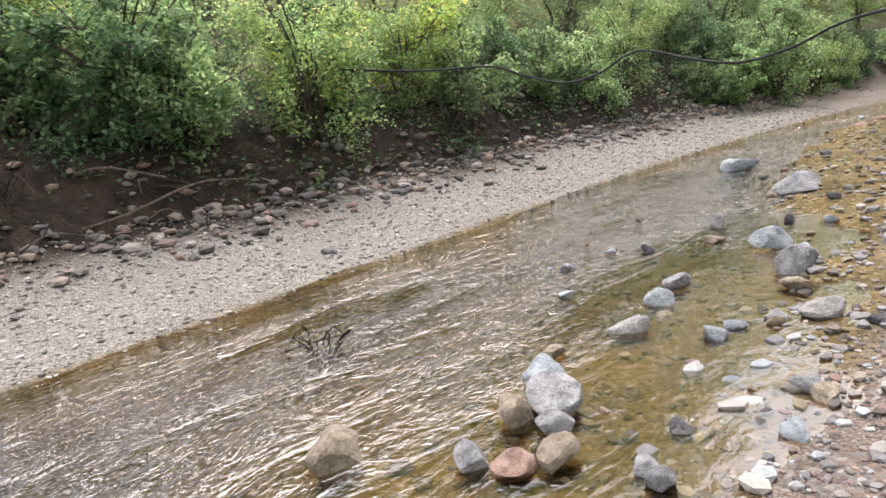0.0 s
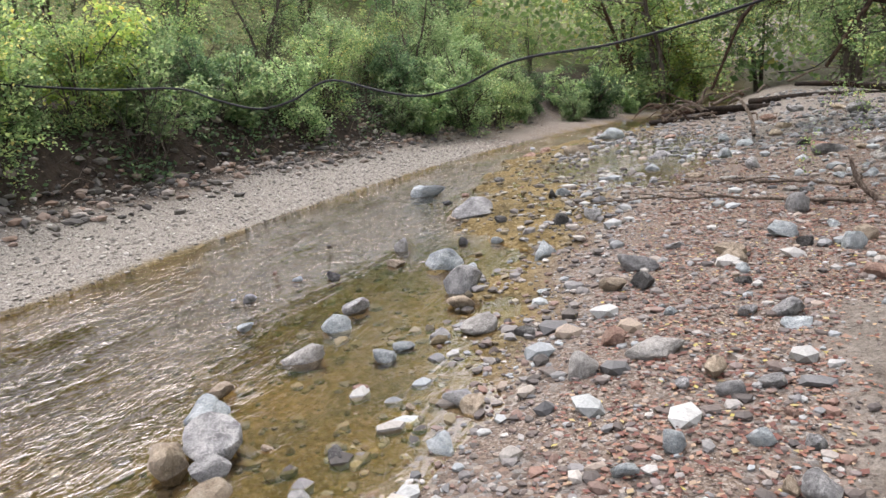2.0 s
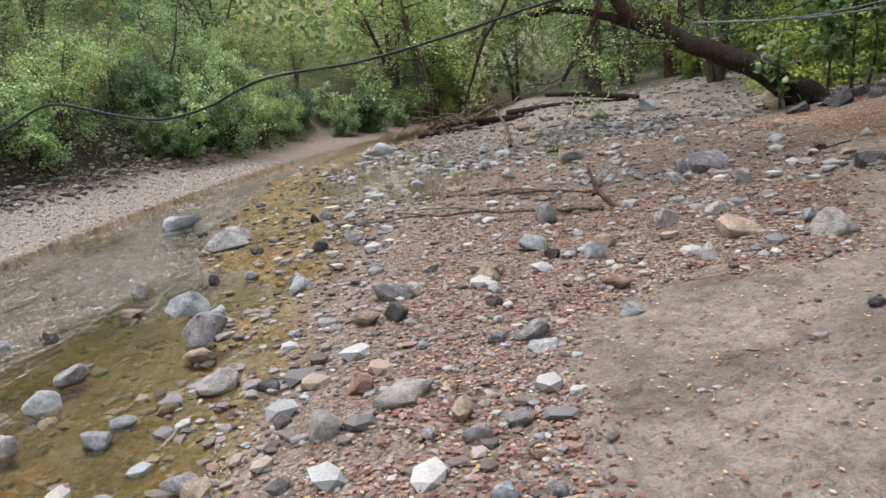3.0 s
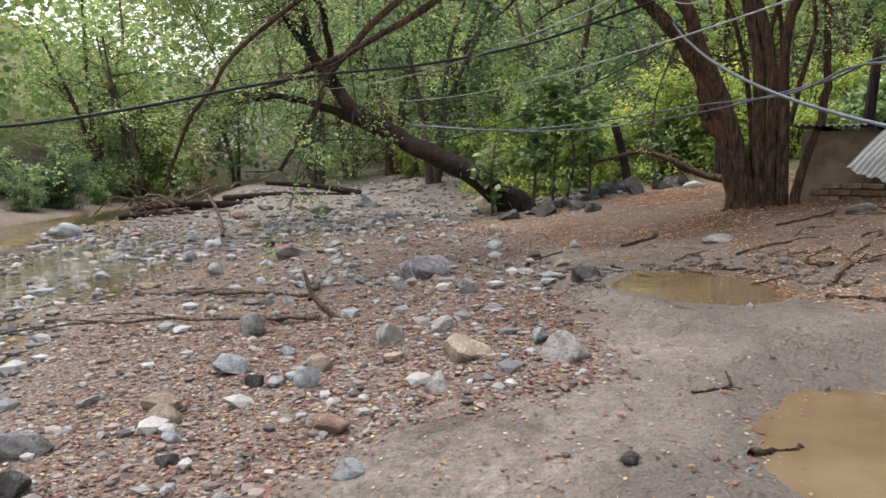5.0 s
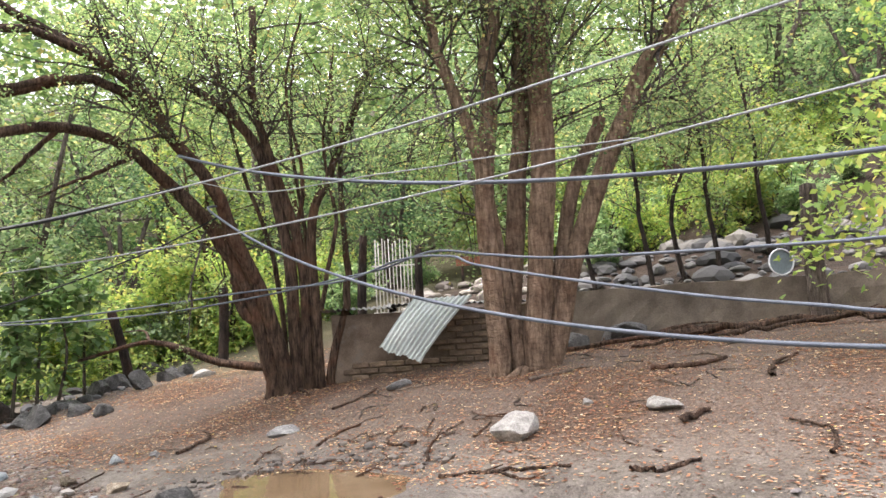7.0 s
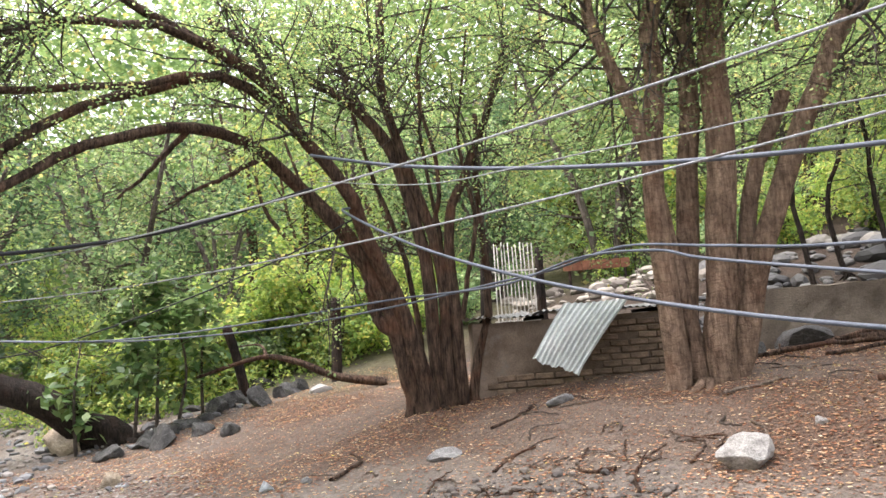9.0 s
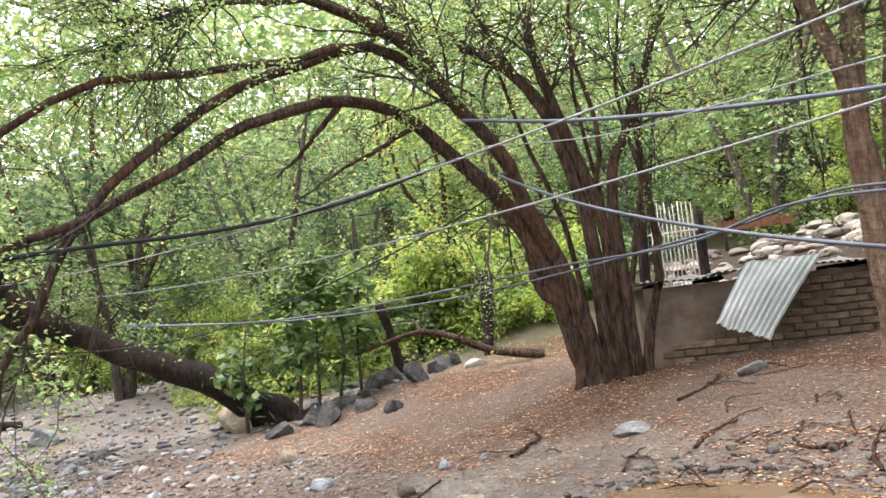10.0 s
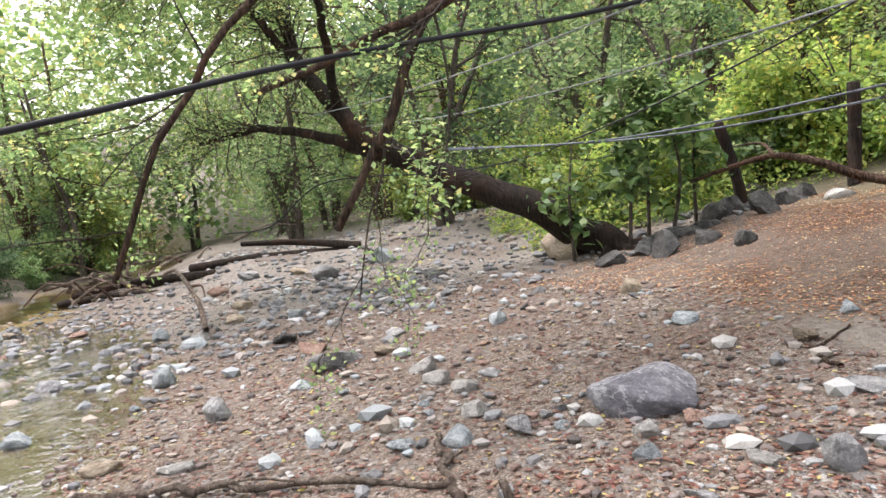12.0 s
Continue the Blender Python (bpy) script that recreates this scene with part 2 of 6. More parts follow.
def ground_mat():
    m, n, l, b = material("river_gravel_sand_and_soil")
    co = n.new("ShaderNodeTexCoord").outputs["Object"]

    def zone(name):
        a = n.new("ShaderNodeAttribute")
        a.attribute_name = name
        return a.outputs["Fac"]

    def cells(scale):
        v = n.new("ShaderNodeTexVoronoi")
        v.inputs["Scale"].default_value = scale
        l.new(co, v.inputs["Vector"])
        return v

    v1, v2 = cells(26), cells(70)
    sep = n.new("ShaderNodeSeparateColor")
    l.new(v1.outputs["Color"], sep.inputs[0])
    sep2 = n.new("ShaderNodeSeparateColor")
    l.new(v2.outputs["Color"], sep2.inputs[0])
    stones = ramp(n, [(0.0, (0.075, 0.062, 0.052)), (0.3, (0.15, 0.115, 0.09)), (0.5, (0.21, 0.15, 0.115)), (0.7, (0.16, 0.158, 0.15)), (0.88, (0.26, 0.23, 0.19)), (1.0, (0.38, 0.36, 0.33))])
    l.new(sep.outputs[0], stones.inputs[0])
    grit = ramp(n, [(0.0, (0.085, 0.064, 0.05)), (0.6, (0.18, 0.138, 0.105)), (1.0, (0.32, 0.285, 0.245))])
    l.new(sep2.outputs[0], grit.inputs[0])
    patch = ramp(n, [(0.42, (0, 0, 0)), (0.6, (1, 1, 1))])
    l.new(noise_node(n, l, co, 1.3, 7, 0.65).outputs[0], patch.inputs[0])
    c = mix_node(n, l, "MIX", patch.outputs[0], stones.outputs[0], grit.outputs[0])
    fine = noise_node(n, l, co, 45, 9, 0.75)
    broad = noise_node(n, l, co, 0.9, 6, 0.6)
    # pale far gravel bar
    pale = ramp(n, [(0.0, (0.11, 0.1, 0.085)), (0.5, (0.23, 0.21, 0.18)), (1.0, (0.38, 0.36, 0.32))])
    l.new(sep2.outputs[1], pale.inputs[0])
    c = mix_node(n, l, "MIX", zone("pale"), c, pale.outputs[0])
    # trodden sand, damp in patches
    sand = ramp(n, [(0.34, (0.13, 0.112, 0.093)), (0.5, (0.21, 0.187, 0.158)), (0.75, (0.27, 0.243, 0.208))])
    l.new(broad.outputs[0], sand.inputs[0])
    sandc = mix_node(n, l, "OVERLAY", 0.8, sand.outputs[0], fine.outputs[0])
    crumbs = ramp(n, [(0.4, (0.62, 0.6, 0.58)), (0.6, (1.15, 1.15, 1.15))])
    l.new(noise_node(n, l, co, 6.5, 8, 0.75).outputs[0], crumbs.inputs[0])
    sandc = mix_node(n, l, "MULTIPLY", 0.8, sandc, crumbs.outputs[0])
    c = mix_node(n, l, "MIX", zone("sand"), c, sandc)
    lit = ramp(n, [(0.0, (0.035, 0.022, 0.016)), (0.5, (0.1, 0.064, 0.045)), (1.0, (0.2, 0.135, 0.095))])
    l.new(sep2.outputs[2], lit.inputs[0])
    c = mix_node(n, l, "MIX", zone("litter"), c, lit.outputs[0])
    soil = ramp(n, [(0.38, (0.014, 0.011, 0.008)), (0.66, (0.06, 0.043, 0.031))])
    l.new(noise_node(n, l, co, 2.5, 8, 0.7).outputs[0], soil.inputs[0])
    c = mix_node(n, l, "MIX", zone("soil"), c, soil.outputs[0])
    grass = ramp(n, [(0.36, (0.025, 0.035, 0.014)), (0.48, (0.14, 0.16, 0.06)), (0.6, (0.27, 0.27, 0.12)), (0.75, (0.36, 0.31, 0.2))])
    l.new(noise_node(n, l, co, 1.6, 12, 0.85).outputs[0], grass.inputs[0])
    c = mix_node(n, l, "MIX", zone("grass"), c, grass.outputs[0])
    # algae-brown river bed
    bed = ramp(n, [(0.0, (0.06, 0.046, 0.017)), (0.5, (0.15, 0.112, 0.042)), (0.85, (0.23, 0.18, 0.085)), (1.0, (0.38, 0.33, 0.21))])
    l.new(sep.outputs[1], bed.inputs[0])
    silt = ramp(n, [(0.35, (0.045, 0.036, 0.014)), (0.55, (0.17, 0.115, 0.04)), (0.72, (0.26, 0.19, 0.09))])
    l.new(noise_node(n, l, co, 1.1, 6, 0.65).outputs[0], silt.inputs[0])
    bedc = mix_node(n, l, "MIX", 0.55, bed.outputs[0], silt.outputs[0])
    c = mix_node(n, l, "MIX", zone("bed"), c, bedc)
    mud = ramp(n, [(0.35, (0.07, 0.06, 0.052)), (0.65, (0.17, 0.15, 0.13))])
    l.new(fine.outputs[0], mud.inputs[0])
    c = mix_node(n, l, "MIX", zone("mud"), c, mud.outputs[0])
    l.new(c, b.inputs["Base Color"])
    wet = n.new("ShaderNodeMapRange")
    wet.inputs[3].default_value, wet.inputs[4].default_value = 0.92, 0.45
    l.new(zone("mud"), wet.inputs[0])
    l.new(wet.outputs[0], b.inputs["Roughness"])
    b.inputs["Specular IOR Level"].default_value = 0.25
    inv = n.new("ShaderNodeMath")
    inv.operation = "SUBTRACT"
    inv.inputs[0].default_value = 1.0
    l.new(v1.outputs["Distance"], inv.inputs[1])
    dents = n.new("ShaderNodeBump")
    dents.inputs["Strength"].default_value, dents.inputs["Distance"].default_value = 0.9, 0.11
    l.new(noise_node(n, l, co, 7, 5, 0.6).outputs[0], dents.inputs["Height"])
    first = n.new("ShaderNodeBump")
    first.inputs["Strength"].default_value, first.inputs["Distance"].default_value = 0.5, 0.02
    l.new(inv.outputs[0], first.inputs["Height"])
    l.new(dents.outputs[0], first.inputs["Normal"])
    bump_node(n, l, fine.outputs[0], 0.5, 0.02, b, first.outputs[0])
    return m


def water_mat(name, ior, tint, deep_tint):
    """Clear shallow running water: a tinted see-through body, browner where deep; clear gloss on small wavelets in streaks along the flow."""
    m, n, l, b = material(name)
    n.remove(b)
    co = n.new("ShaderNodeTexCoord").outputs["Object"]
    mp = n.new("ShaderNodeMapping")
    mp.inputs["Rotation"].default_value = (0, 0, radians(-55))
    l.new(co, mp.inputs[0])

    def waves(along_flow, across, detail, warp):
        sq = n.new("ShaderNodeMapping")
        sq.inputs["Scale"].default_value = (along_flow, across, 1)
        l.new(mp.outputs[0], sq.inputs[0])
        w = noise_node(n, l, sq.outputs[0], 1.0, detail, 0.55)
        w.inputs["Distortion"].default_value = warp
        return w.outputs[0]

    def maths(kind, a, c):
        q = n.new("ShaderNodeMath")
        q.operation = kind
        for k, v in enumerate((a, c)):
            if isinstance(v, (int, float)):
                q.inputs[k].default_value = v
            else:
                l.new(v, q.inputs[k])
        return q.outputs[0]

    def held(name):
        q = n.new("ShaderNodeAttribute")
        q.attribute_name = name
        return q.outputs["Fac"]

    swell, wavelet, fine = waves(3.0, 4.2, 3, 0.9), waves(9, 11.5, 3, 0.7), waves(24, 29, 2, 0.3)
    streak = ramp(n, [(0.36, (0.25, 0.25, 0.25)), (0.6, (1, 1, 1))])
    l.new(waves(0.35, 1.3, 4, 0.5), streak.inputs[0])
    h = maths("ADD", swell, maths("ADD", maths("MULTIPLY", wavelet, 0.5), maths("MULTIPLY", fine, 0.16)))
    h = maths("MULTIPLY", maths("MULTIPLY", h, held("ripple")), streak.outputs[0])
    bp = n.new("ShaderNodeBump")
    bp.inputs["Strength"].default_value, bp.inputs["Distance"].default_value = 1.0, 0.1
    l.new(h, bp.inputs["Height"])
    gl = n.new("ShaderNodeBsdfGlossy")
    gl.inputs["Roughness"].default_value = 0.02
    gl.inputs["Color"].default_value = (1, 1, 1, 1)
    l.new(bp.outputs[0], gl.inputs["Normal"])
    tr = n.new("ShaderNodeBsdfTransparent")
    l.new(mix_node(n, l, "MIX", held("deep"), tint, deep_tint), tr.inputs["Color"])
    fr = n.new("ShaderNodeFresnel")
    fr.inputs["IOR"].default_value = ior
    l.new(bp.outputs[0], fr.inputs["Normal"])
    mx = n.new("ShaderNodeMixShader")
    l.new(fr.outputs[0], mx.inputs[0])
    l.new(tr.outputs[0], mx.inputs[1])
    l.new(gl.outputs[0], mx.inputs[2])
    l.new(mx.outputs[0], n["Material Output"].inputs[0])
    return m


def puddle_mat():
    m, n, l, b = material("muddy_puddle_water")
    co = n.new("ShaderNodeTexCoord").outputs["Object"]
    r = ramp(n, [(0.35, (0.125, 0.085, 0.048)), (0.65, (0.18, 0.13, 0.08))])
    l.new(noise_node(n, l, co, 1.5, 4).outputs[0], r.inputs[0])
    l.new(r.outputs[0], b.inputs["Base Color"])
    b.inputs["Roughness"].default_value = 0.06
    b.inputs["IOR"].default_value = 1.33
    bump_node(n, l, noise_node(n, l, co, 5, 2).outputs[0], 0.08, 0.02, b)
    return m


GROUND, PUDDLE = ground_mat(), puddle_mat()
WATER = water_mat("shallow_running_water", 1.75, (0.92, 0.82, 0.58), (0.42, 0.34, 0.16))
STILL_WATER = water_mat("still_shallow_water", 2.2, (0.88, 0.78, 0.6), (0.6, 0.5, 0.3))
CABLE_BLACK = rough_mat("black_cable_sheath", (0.01, 0.011, 0.012), (0.025, 0.027, 0.03), 3, 90, 0.6, 0.1, 0, None, 0.25)
CABLE_BLUE = rough_mat("grey_blue_hose", (0.055, 0.068, 0.09), (0.115, 0.133, 0.165), 3, 60, 0.5, 0.15, 0, None, 0.4)
CABLE_PALE = rough_mat("pale_twisted_wire", (0.13, 0.14, 0.15), (0.33, 0.345, 0.36), 40, 150, 0.5, 0.4, 0, None, 0.5)
MUD_WALL = rough_mat("mud_plaster", (0.08, 0.06, 0.044), (0.2, 0.155, 0.118), 2.5, 45, 0.95, 0.8, 0, (0.17, 0.15, 0.13), 0.15)
MUD_BRICK = rough_mat("mud_brick", (0.1, 0.075, 0.055), (0.24, 0.175, 0.125), 4, 50, 0.95, 0.8, 0.25, None, 0.15)
CONCRETE = rough_mat("stained_concrete", (0.075, 0.062, 0.05), (0.22, 0.185, 0.15), 1.6, 40, 0.95, 0.5, 0, (0.12, 0.1, 0.08), 0.15)
METAL_SHEET = rough_mat("weathered_galvanised_sheet", (0.27, 0.31, 0.29), (0.46, 0.5, 0.475), 3, 50, 0.5, 0.15, 0, (0.28, 0.28, 0.26), 0.5)
METAL_DARK = rough_mat("dirty_roof_sheet", (0.05, 0.05, 0.05), (0.2, 0.2, 0.19), 3, 50, 0.6, 0.2, 0, (0.42, 0.43, 0.42), 0.4)
POST_WOOD = bark_mat("dark_post_wood", (0.012, 0.01, 0.009), (0.075, 0.058, 0.047), False, 0.2)
WHITE_PLASTIC = rough_mat("scuffed_white_plastic", (0.6, 0.62, 0.64), (0.8, 0.81, 0.82), 4, 40, 0.5, 0.1)
BLUE_PLASTIC = rough_mat("faded_blue_drum", (0.13, 0.17, 0.19), (0.24, 0.29, 0.31), 3, 40, 0.6, 0.2, 0, (0.1, 0.09, 0.075))
CANE = rough_mat("weathered_cane", (0.3, 0.28, 0.25), (0.55, 0.53, 0.49), 5, 50, 0.8, 0.4, 0.2)
ROOF_RED = rough_mat("rusty_brown_boards", (0.15, 0.06, 0.035), (0.3, 0.13, 0.08), 4, 40, 0.9, 0.4)

# ---- building helpers ----
rng = np.random.default_rng(7)


def fast_mesh(name, verts, faces, mat, smooth=False):
    """A mesh from an (n, 3) array and an (m, k) array of corners."""
    verts, faces = np.asarray(verts, "f4"), np.asarray(faces, "i4")
    k = faces.shape[1]
    me = bpy.data.meshes.new(name)
    me.vertices.add(len(verts))
    me.vertices.foreach_set("co", verts.ravel())
    me.loops.add(faces.size)
    me.loops.foreach_set("vertex_index", faces.ravel())
    me.polygons.add(len(faces))
    me.polygons.foreach_set("loop_start", np.arange(0, faces.size, k, dtype="i4"))
    me.polygons.foreach_set("use_smooth", np.full(len(faces), smooth))
    me.update(calc_edges=True)
    me.materials.append(mat)
    return me


def part(name, bm, mat, parent, label=""):
    """Links a bmesh, a mesh or a (verts, faces) pair as one mesh object under a thing or a part."""
    if isinstance(bm, tuple):
        me = fast_mesh(name, bm[0], bm[1], mat, True)
    elif isinstance(bm, bmesh.types.BMesh):
        me = bpy.data.meshes.new(name)
        bm.to_mesh(me)
        bm.free()
        me.materials.append(mat)
    else:
        me = bm
    ob = new(name, me)
    ob.parent = parent
    if label:
        tagged(ob, label)
    return ob


def thing(name, x, y, z, label, category, group="", kind=""):
    ob = new(name)
    ob.matrix_basis = pose(x, y, z)
    return tagged(ob, label, category, group, kind)


def spline(pts, n):
    """n points on a smooth curve through pts."""
    p = np.asarray(pts, float)
    if len(p) < 3:
        return p[0] + np.linspace(0, 1, n)[:, None] * (p[-1] - p[0])
    q = np.vstack([2 * p[0] - p[1], p, 2 * p[-1] - p[-2]])
    out = []
    for s in np.linspace(0, len(p) - 1 - 1e-6, n):
        i, t = int(s), s - int(s)
        a, b, c, d = q[i:i + 4]
        out.append(0.5 * (2 * b + (c - a) * t + (2 * a - 5 * b + 4 * c - d) * t * t + (3 * b - a - 3 * c + d) * t ** 3))
    return np.array(out)


def tube(pts, r0, r1, sides=8, lump=0.0, seed=0, flare=0.0):
    """Verts and quads of a tapered round limb along pts, with an uneven skin; flare widens its foot."""
    p = np.asarray(pts, float)
    n = len(p)
    g = np.random.default_rng(seed)
    t = np.gradient(p, axis=0)
    t /= np.linalg.norm(t, axis=1)[:, None] + 1e-9
    up = np.array([0.31, 0.94, 0.13])
    a = np.cross(t, up)
    a /= np.linalg.norm(a, axis=1)[:, None] + 1e-9
    b = np.cross(t, a)
    s = np.linspace(0, 1, n)
    r = r0 + (r1 - r0) * s ** 0.85 + flare * np.exp(-s * 14)
    ang = np.linspace(0, 2 * np.pi, sides, endpoint=False)
    rr = r[:, None] * (1 + lump * g.normal(0, 0.5, (n, sides)) + lump * np.sin(3 * ang + 5 * s[:, None] + g.uniform(0, 6)))
    v = p[:, None, :] + rr[..., None] * (np.cos(ang)[None, :, None] * a[:, None, :] + np.sin(ang)[None, :, None] * b[:, None, :])
    v = v.reshape(-1, 3)
    i = np.arange(n - 1)[:, None] * sides
    j = np.arange(sides)[None, :]
    k = (j + 1) % sides
    f = np.stack([i + j, i + k, i + sides + k, i + sides + j], -1).reshape(-1, 4)
    last, jj = (n - 1) * sides, np.arange(sides)
    inner = p[-1] + (v[last + jj] - p[-1]) * 0.25 + t[-1] * r[-1] * 0.3
    cap = np.stack([last + jj, last + (jj + 1) % sides, len(v) + (jj + 1) % sides, len(v) + jj], -1)
    v = np.vstack([v, inner])
    return v, np.vstack([f, cap])


def join(pieces):
    vs, fs, o = [], [], 0
    for v, f in pieces:
        vs.append(v)
        fs.append(f + o)
        o += len(v)
    return np.vstack(vs), np.vstack(fs)


def leaves(pts, size, g, droop=0.3, width=0.34):
    """A small folded leaf at each point, each turned its own way."""
    p = np.asarray(pts, float)
    n = len(p)
    d = g.normal(0, 1, (n, 3))
    d[:, 2] = d[:, 2] * 0.5 - droop
    d /= np.linalg.norm(d, axis=1)[:, None]
    s = np.cross(d, g.normal(0, 1, (n, 3)) * (0.45, 0.45, 1.0) + (0, 0, 1.2))
    s /= np.linalg.norm(s, axis=1)[:, None] + 1e-9
    up = np.cross(s, d)
    L = size * g.uniform(0.6, 1.3, n)[:, None]
    a = p
    b = p + d * L * 0.5 + s * L * width + up * L * 0.08
    c = p + d * L
    e = p + d * L * 0.5 - s * L * width + up * L * 0.08
    v = np.stack([a, b, c, e], 1).reshape(-1, 3)
    f = np.arange(n * 4).reshape(-1, 4)
    return v, f


def branch_out(g, start, heading, length, radius, depth, limbs, tips, lift=0.15, spread=0.7, fork=3, wander=0.25, n=6, bare=True):
    """Grows a limb and its side limbs; collects (points, r0, r1) and the twigs that carry leaves; bare=False leaves the last twigs out."""
    p, d = np.array(start, float), np.array(heading, float)
    pts = [p.copy()]
    for _ in range(n - 1):
        d = d + g.normal(0, wander, 3) * 0.5 + np.array([0, 0, lift]) * 0.3
        d /= np.linalg.norm(d)
        p = p + d * length / (n - 1)
        pts.append(p.copy())
    pts = np.array(pts)
    if bare or depth:
        limbs.append((pts, radius, radius * 0.45))
    if depth == 0:
        tips.append(pts)
        return
    for i in range(fork):
        k = g.uniform(0.35, 1.0) * (n - 1)
        i0 = min(int(k), n - 2)
        q = pts[i0] + (pts[i0 + 1] - pts[i0]) * (k - i0)
        h = (pts[i0 + 1] - pts[i0])
        h = h / (np.linalg.norm(h) + 1e-9) + g.normal(0, spread, 3)
        h /= np.linalg.norm(h)
        branch_out(g, q, h, length * g.uniform(0.5, 0.75), radius * 0.5, depth - 1, limbs, tips, lift, spread, fork, wander, n, bare)


def on_twigs(g, tips, per, scatter):
    out = []
    for t in tips:
        k = g.uniform(0, len(t) - 1.001, per)
        i = k.astype(int)
        out.append(t[i] + (t[i + 1] - t[i]) * (k - i)[:, None] + g.normal(0, scatter, (per, 3)))
    return np.vstack(out)


# ---- the lie of the land ----
US = (-70, -30, -17, -10.5, -9.4, -8.7, -7.5, -5.7, -4.9, -2.6, -1, 0, 0.5, 1, 3, 4, 5, 6.3, 8, 9, 10.5, 12, 14, 18, 30, 70)
ZS = (26, 9, 3.6, 2.0, 1.5, 0.55, 0.1, -0.02, -0.17, -0.26, -0.18, -0.13, -0.08, 0.03, 0.14, 0.24, 0.34, 0.46, 0.64, 0.8, 1.12, 1.35, 1.5, 2.6, 6.5, 26)
# puddle: centre x, y, half length, half width, turn, water level
PUDDLES = ((10.05, 3.4, 1.15, 0.8, 0.75, 0.58), (6.75, 1.25, 1.1, 0.85, 0.3, 0.36), (10.1, 15.4, 6.0, 1.9, 0.95, 0.03))


def along(x, y):
    """Distance from the near water's edge (plus: away from the river) and distance upstream."""
    return 0.82 * (x - 2.3) - 0.57 * (y - 4.8), 0.57 * (x - 2.3) + 0.82 * (y - 4.8)


def wobble(x, y, s):
    """Cheap smooth unevenness, about -1 to 1."""
    return (np.sin(x * s + 1.3 * np.sin(y * s * 0.7)) + np.sin(y * s * 1.13 + 1.7 * np.sin(x * s * 0.61 + 1)) + np.sin((x + y) * s * 0.53 + 2)) / 3


def smooth(a, b, x):
    t = np.clip((x - a) / (b - a), 0, 1)
    return t * t * (3 - 2 * t)


def bend(v):
    """How far the far bank swings towards the near one upstream."""
    return 0.008 * np.clip(v - 7, 0, 30) ** 2


def far_u(u, v):
    """Distance from the near water's edge with the swing of the far bank taken out."""
    return u - bend(v) * (1 - smooth(-4.9, -1.5, u - bend(v)))


def puddle_reach(x, y, p):
    cx, cy, a, b, turn, _ = p
    c, s = math.cos(turn), math.sin(turn)
    dx, dy = x - cx, y - cy
    return np.hypot((dx * c + dy * s) / a, (dy * c - dx * s) / b) * (1 + 0.14 * wobble(x, y, 4.0) + 0.09 * wobble(x + 3, y, 9.5))


def height(x, y):
    x, y = np.asarray(x, float), np.asarray(y, float)
    u, v = along(x, y)
    u = far_u(u, v)
    z = np.interp(u, US, ZS)
    z = z - 0.035 * np.clip((u - 5) / 5, 0, 1) * (np.clip(v, -6, 16) - 5)
    z = z - smooth(3, 9, v) * smooth(14, 30, u) * (z - 1.4) * 0.45
    z = z + 0.35 * smooth(16, 26, v) * smooth(2.0, 5.0, u)
    z = z + 22 * smooth(48, 110, np.hypot(x - 5, y - 5)) * smooth(-20, 20, v) * (1 - 0.4 * smooth(26, 34, v) * (1 - smooth(6, 16, u)))
    z = z + 0.03 * wobble(x, y, 1.1) + 0.015 * wobble(x + 9, y, 4.3)
    rough = smooth(0.5, 2, u) * (1 - smooth(10, 13, u))
    z = z + 0.02 * rough * wobble(x, y + 5, 13.0)
    for p in PUDDLES:
        r = puddle_reach(x, y, p)
        bowl = p[5] - 0.07 * (1 - r) + 0.0
        rim = smooth(1.15, 2.0, r)
        z = np.where(r < 2.0, bowl.clip(max=p[5] + 0.02) * (1 - rim) + z * rim, z)
    return z


def lines(lo, hi, step, far):
    """Grid lines: dense between lo and hi, ever wider out to far."""
    mid = list(np.arange(lo, hi, step))
    out, s, a, b = [], step, lo, hi
    left, right = [], []
    while a > -far or b < far:
        s *= 1.22
        a, b = a - s, b + s
        left.append(a)
        right.append(b)
    return np.array(left[::-1] + mid + right)


def sand_side(x, y):
    """1 on the trodden sand path, 0 on the gravel beside it."""
    edge = np.interp(x, (-4, 2.6, 3.9, 5.0, 5.9, 7.1, 8.5, 9.6, 12, 15, 19), (-1.0, 1.6, 3.0, 4.0, 4.1, 3.2, 3.8, 4.7, 6.4, 7.0, 7.6))
    return 1 - smooth(-0.25, 0.25, y - edge + 0.25 * wobble(x, y, 2.3))


gx, gy = lines(-8, 23, 0.125, 420), lines(-6, 23, 0.125, 420)
X, Y = np.meshgrid(gx, gy)
Z = height(X, Y)
U, V = along(X, Y)
nx, ny = len(gx), len(gy)
ij = (np.arange(ny - 1)[:, None] * nx + np.arange(nx - 1)[None, :])
quads = np.stack([ij, ij + 1, ij + nx + 1, ij + nx], -1).reshape(-1, 4)
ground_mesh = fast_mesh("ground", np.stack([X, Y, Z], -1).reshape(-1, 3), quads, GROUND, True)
U = far_u(U, V)
litter_zone = smooth(7.6, 9.6, U + 0.9 * wobble(X, Y, 1.2)) * (0.7 + 0.3 * smooth(-0.3, 0.4, wobble(X, Y, 1.9))) * (1 - smooth(9, 12, V - 0.35 * (U - 10)))
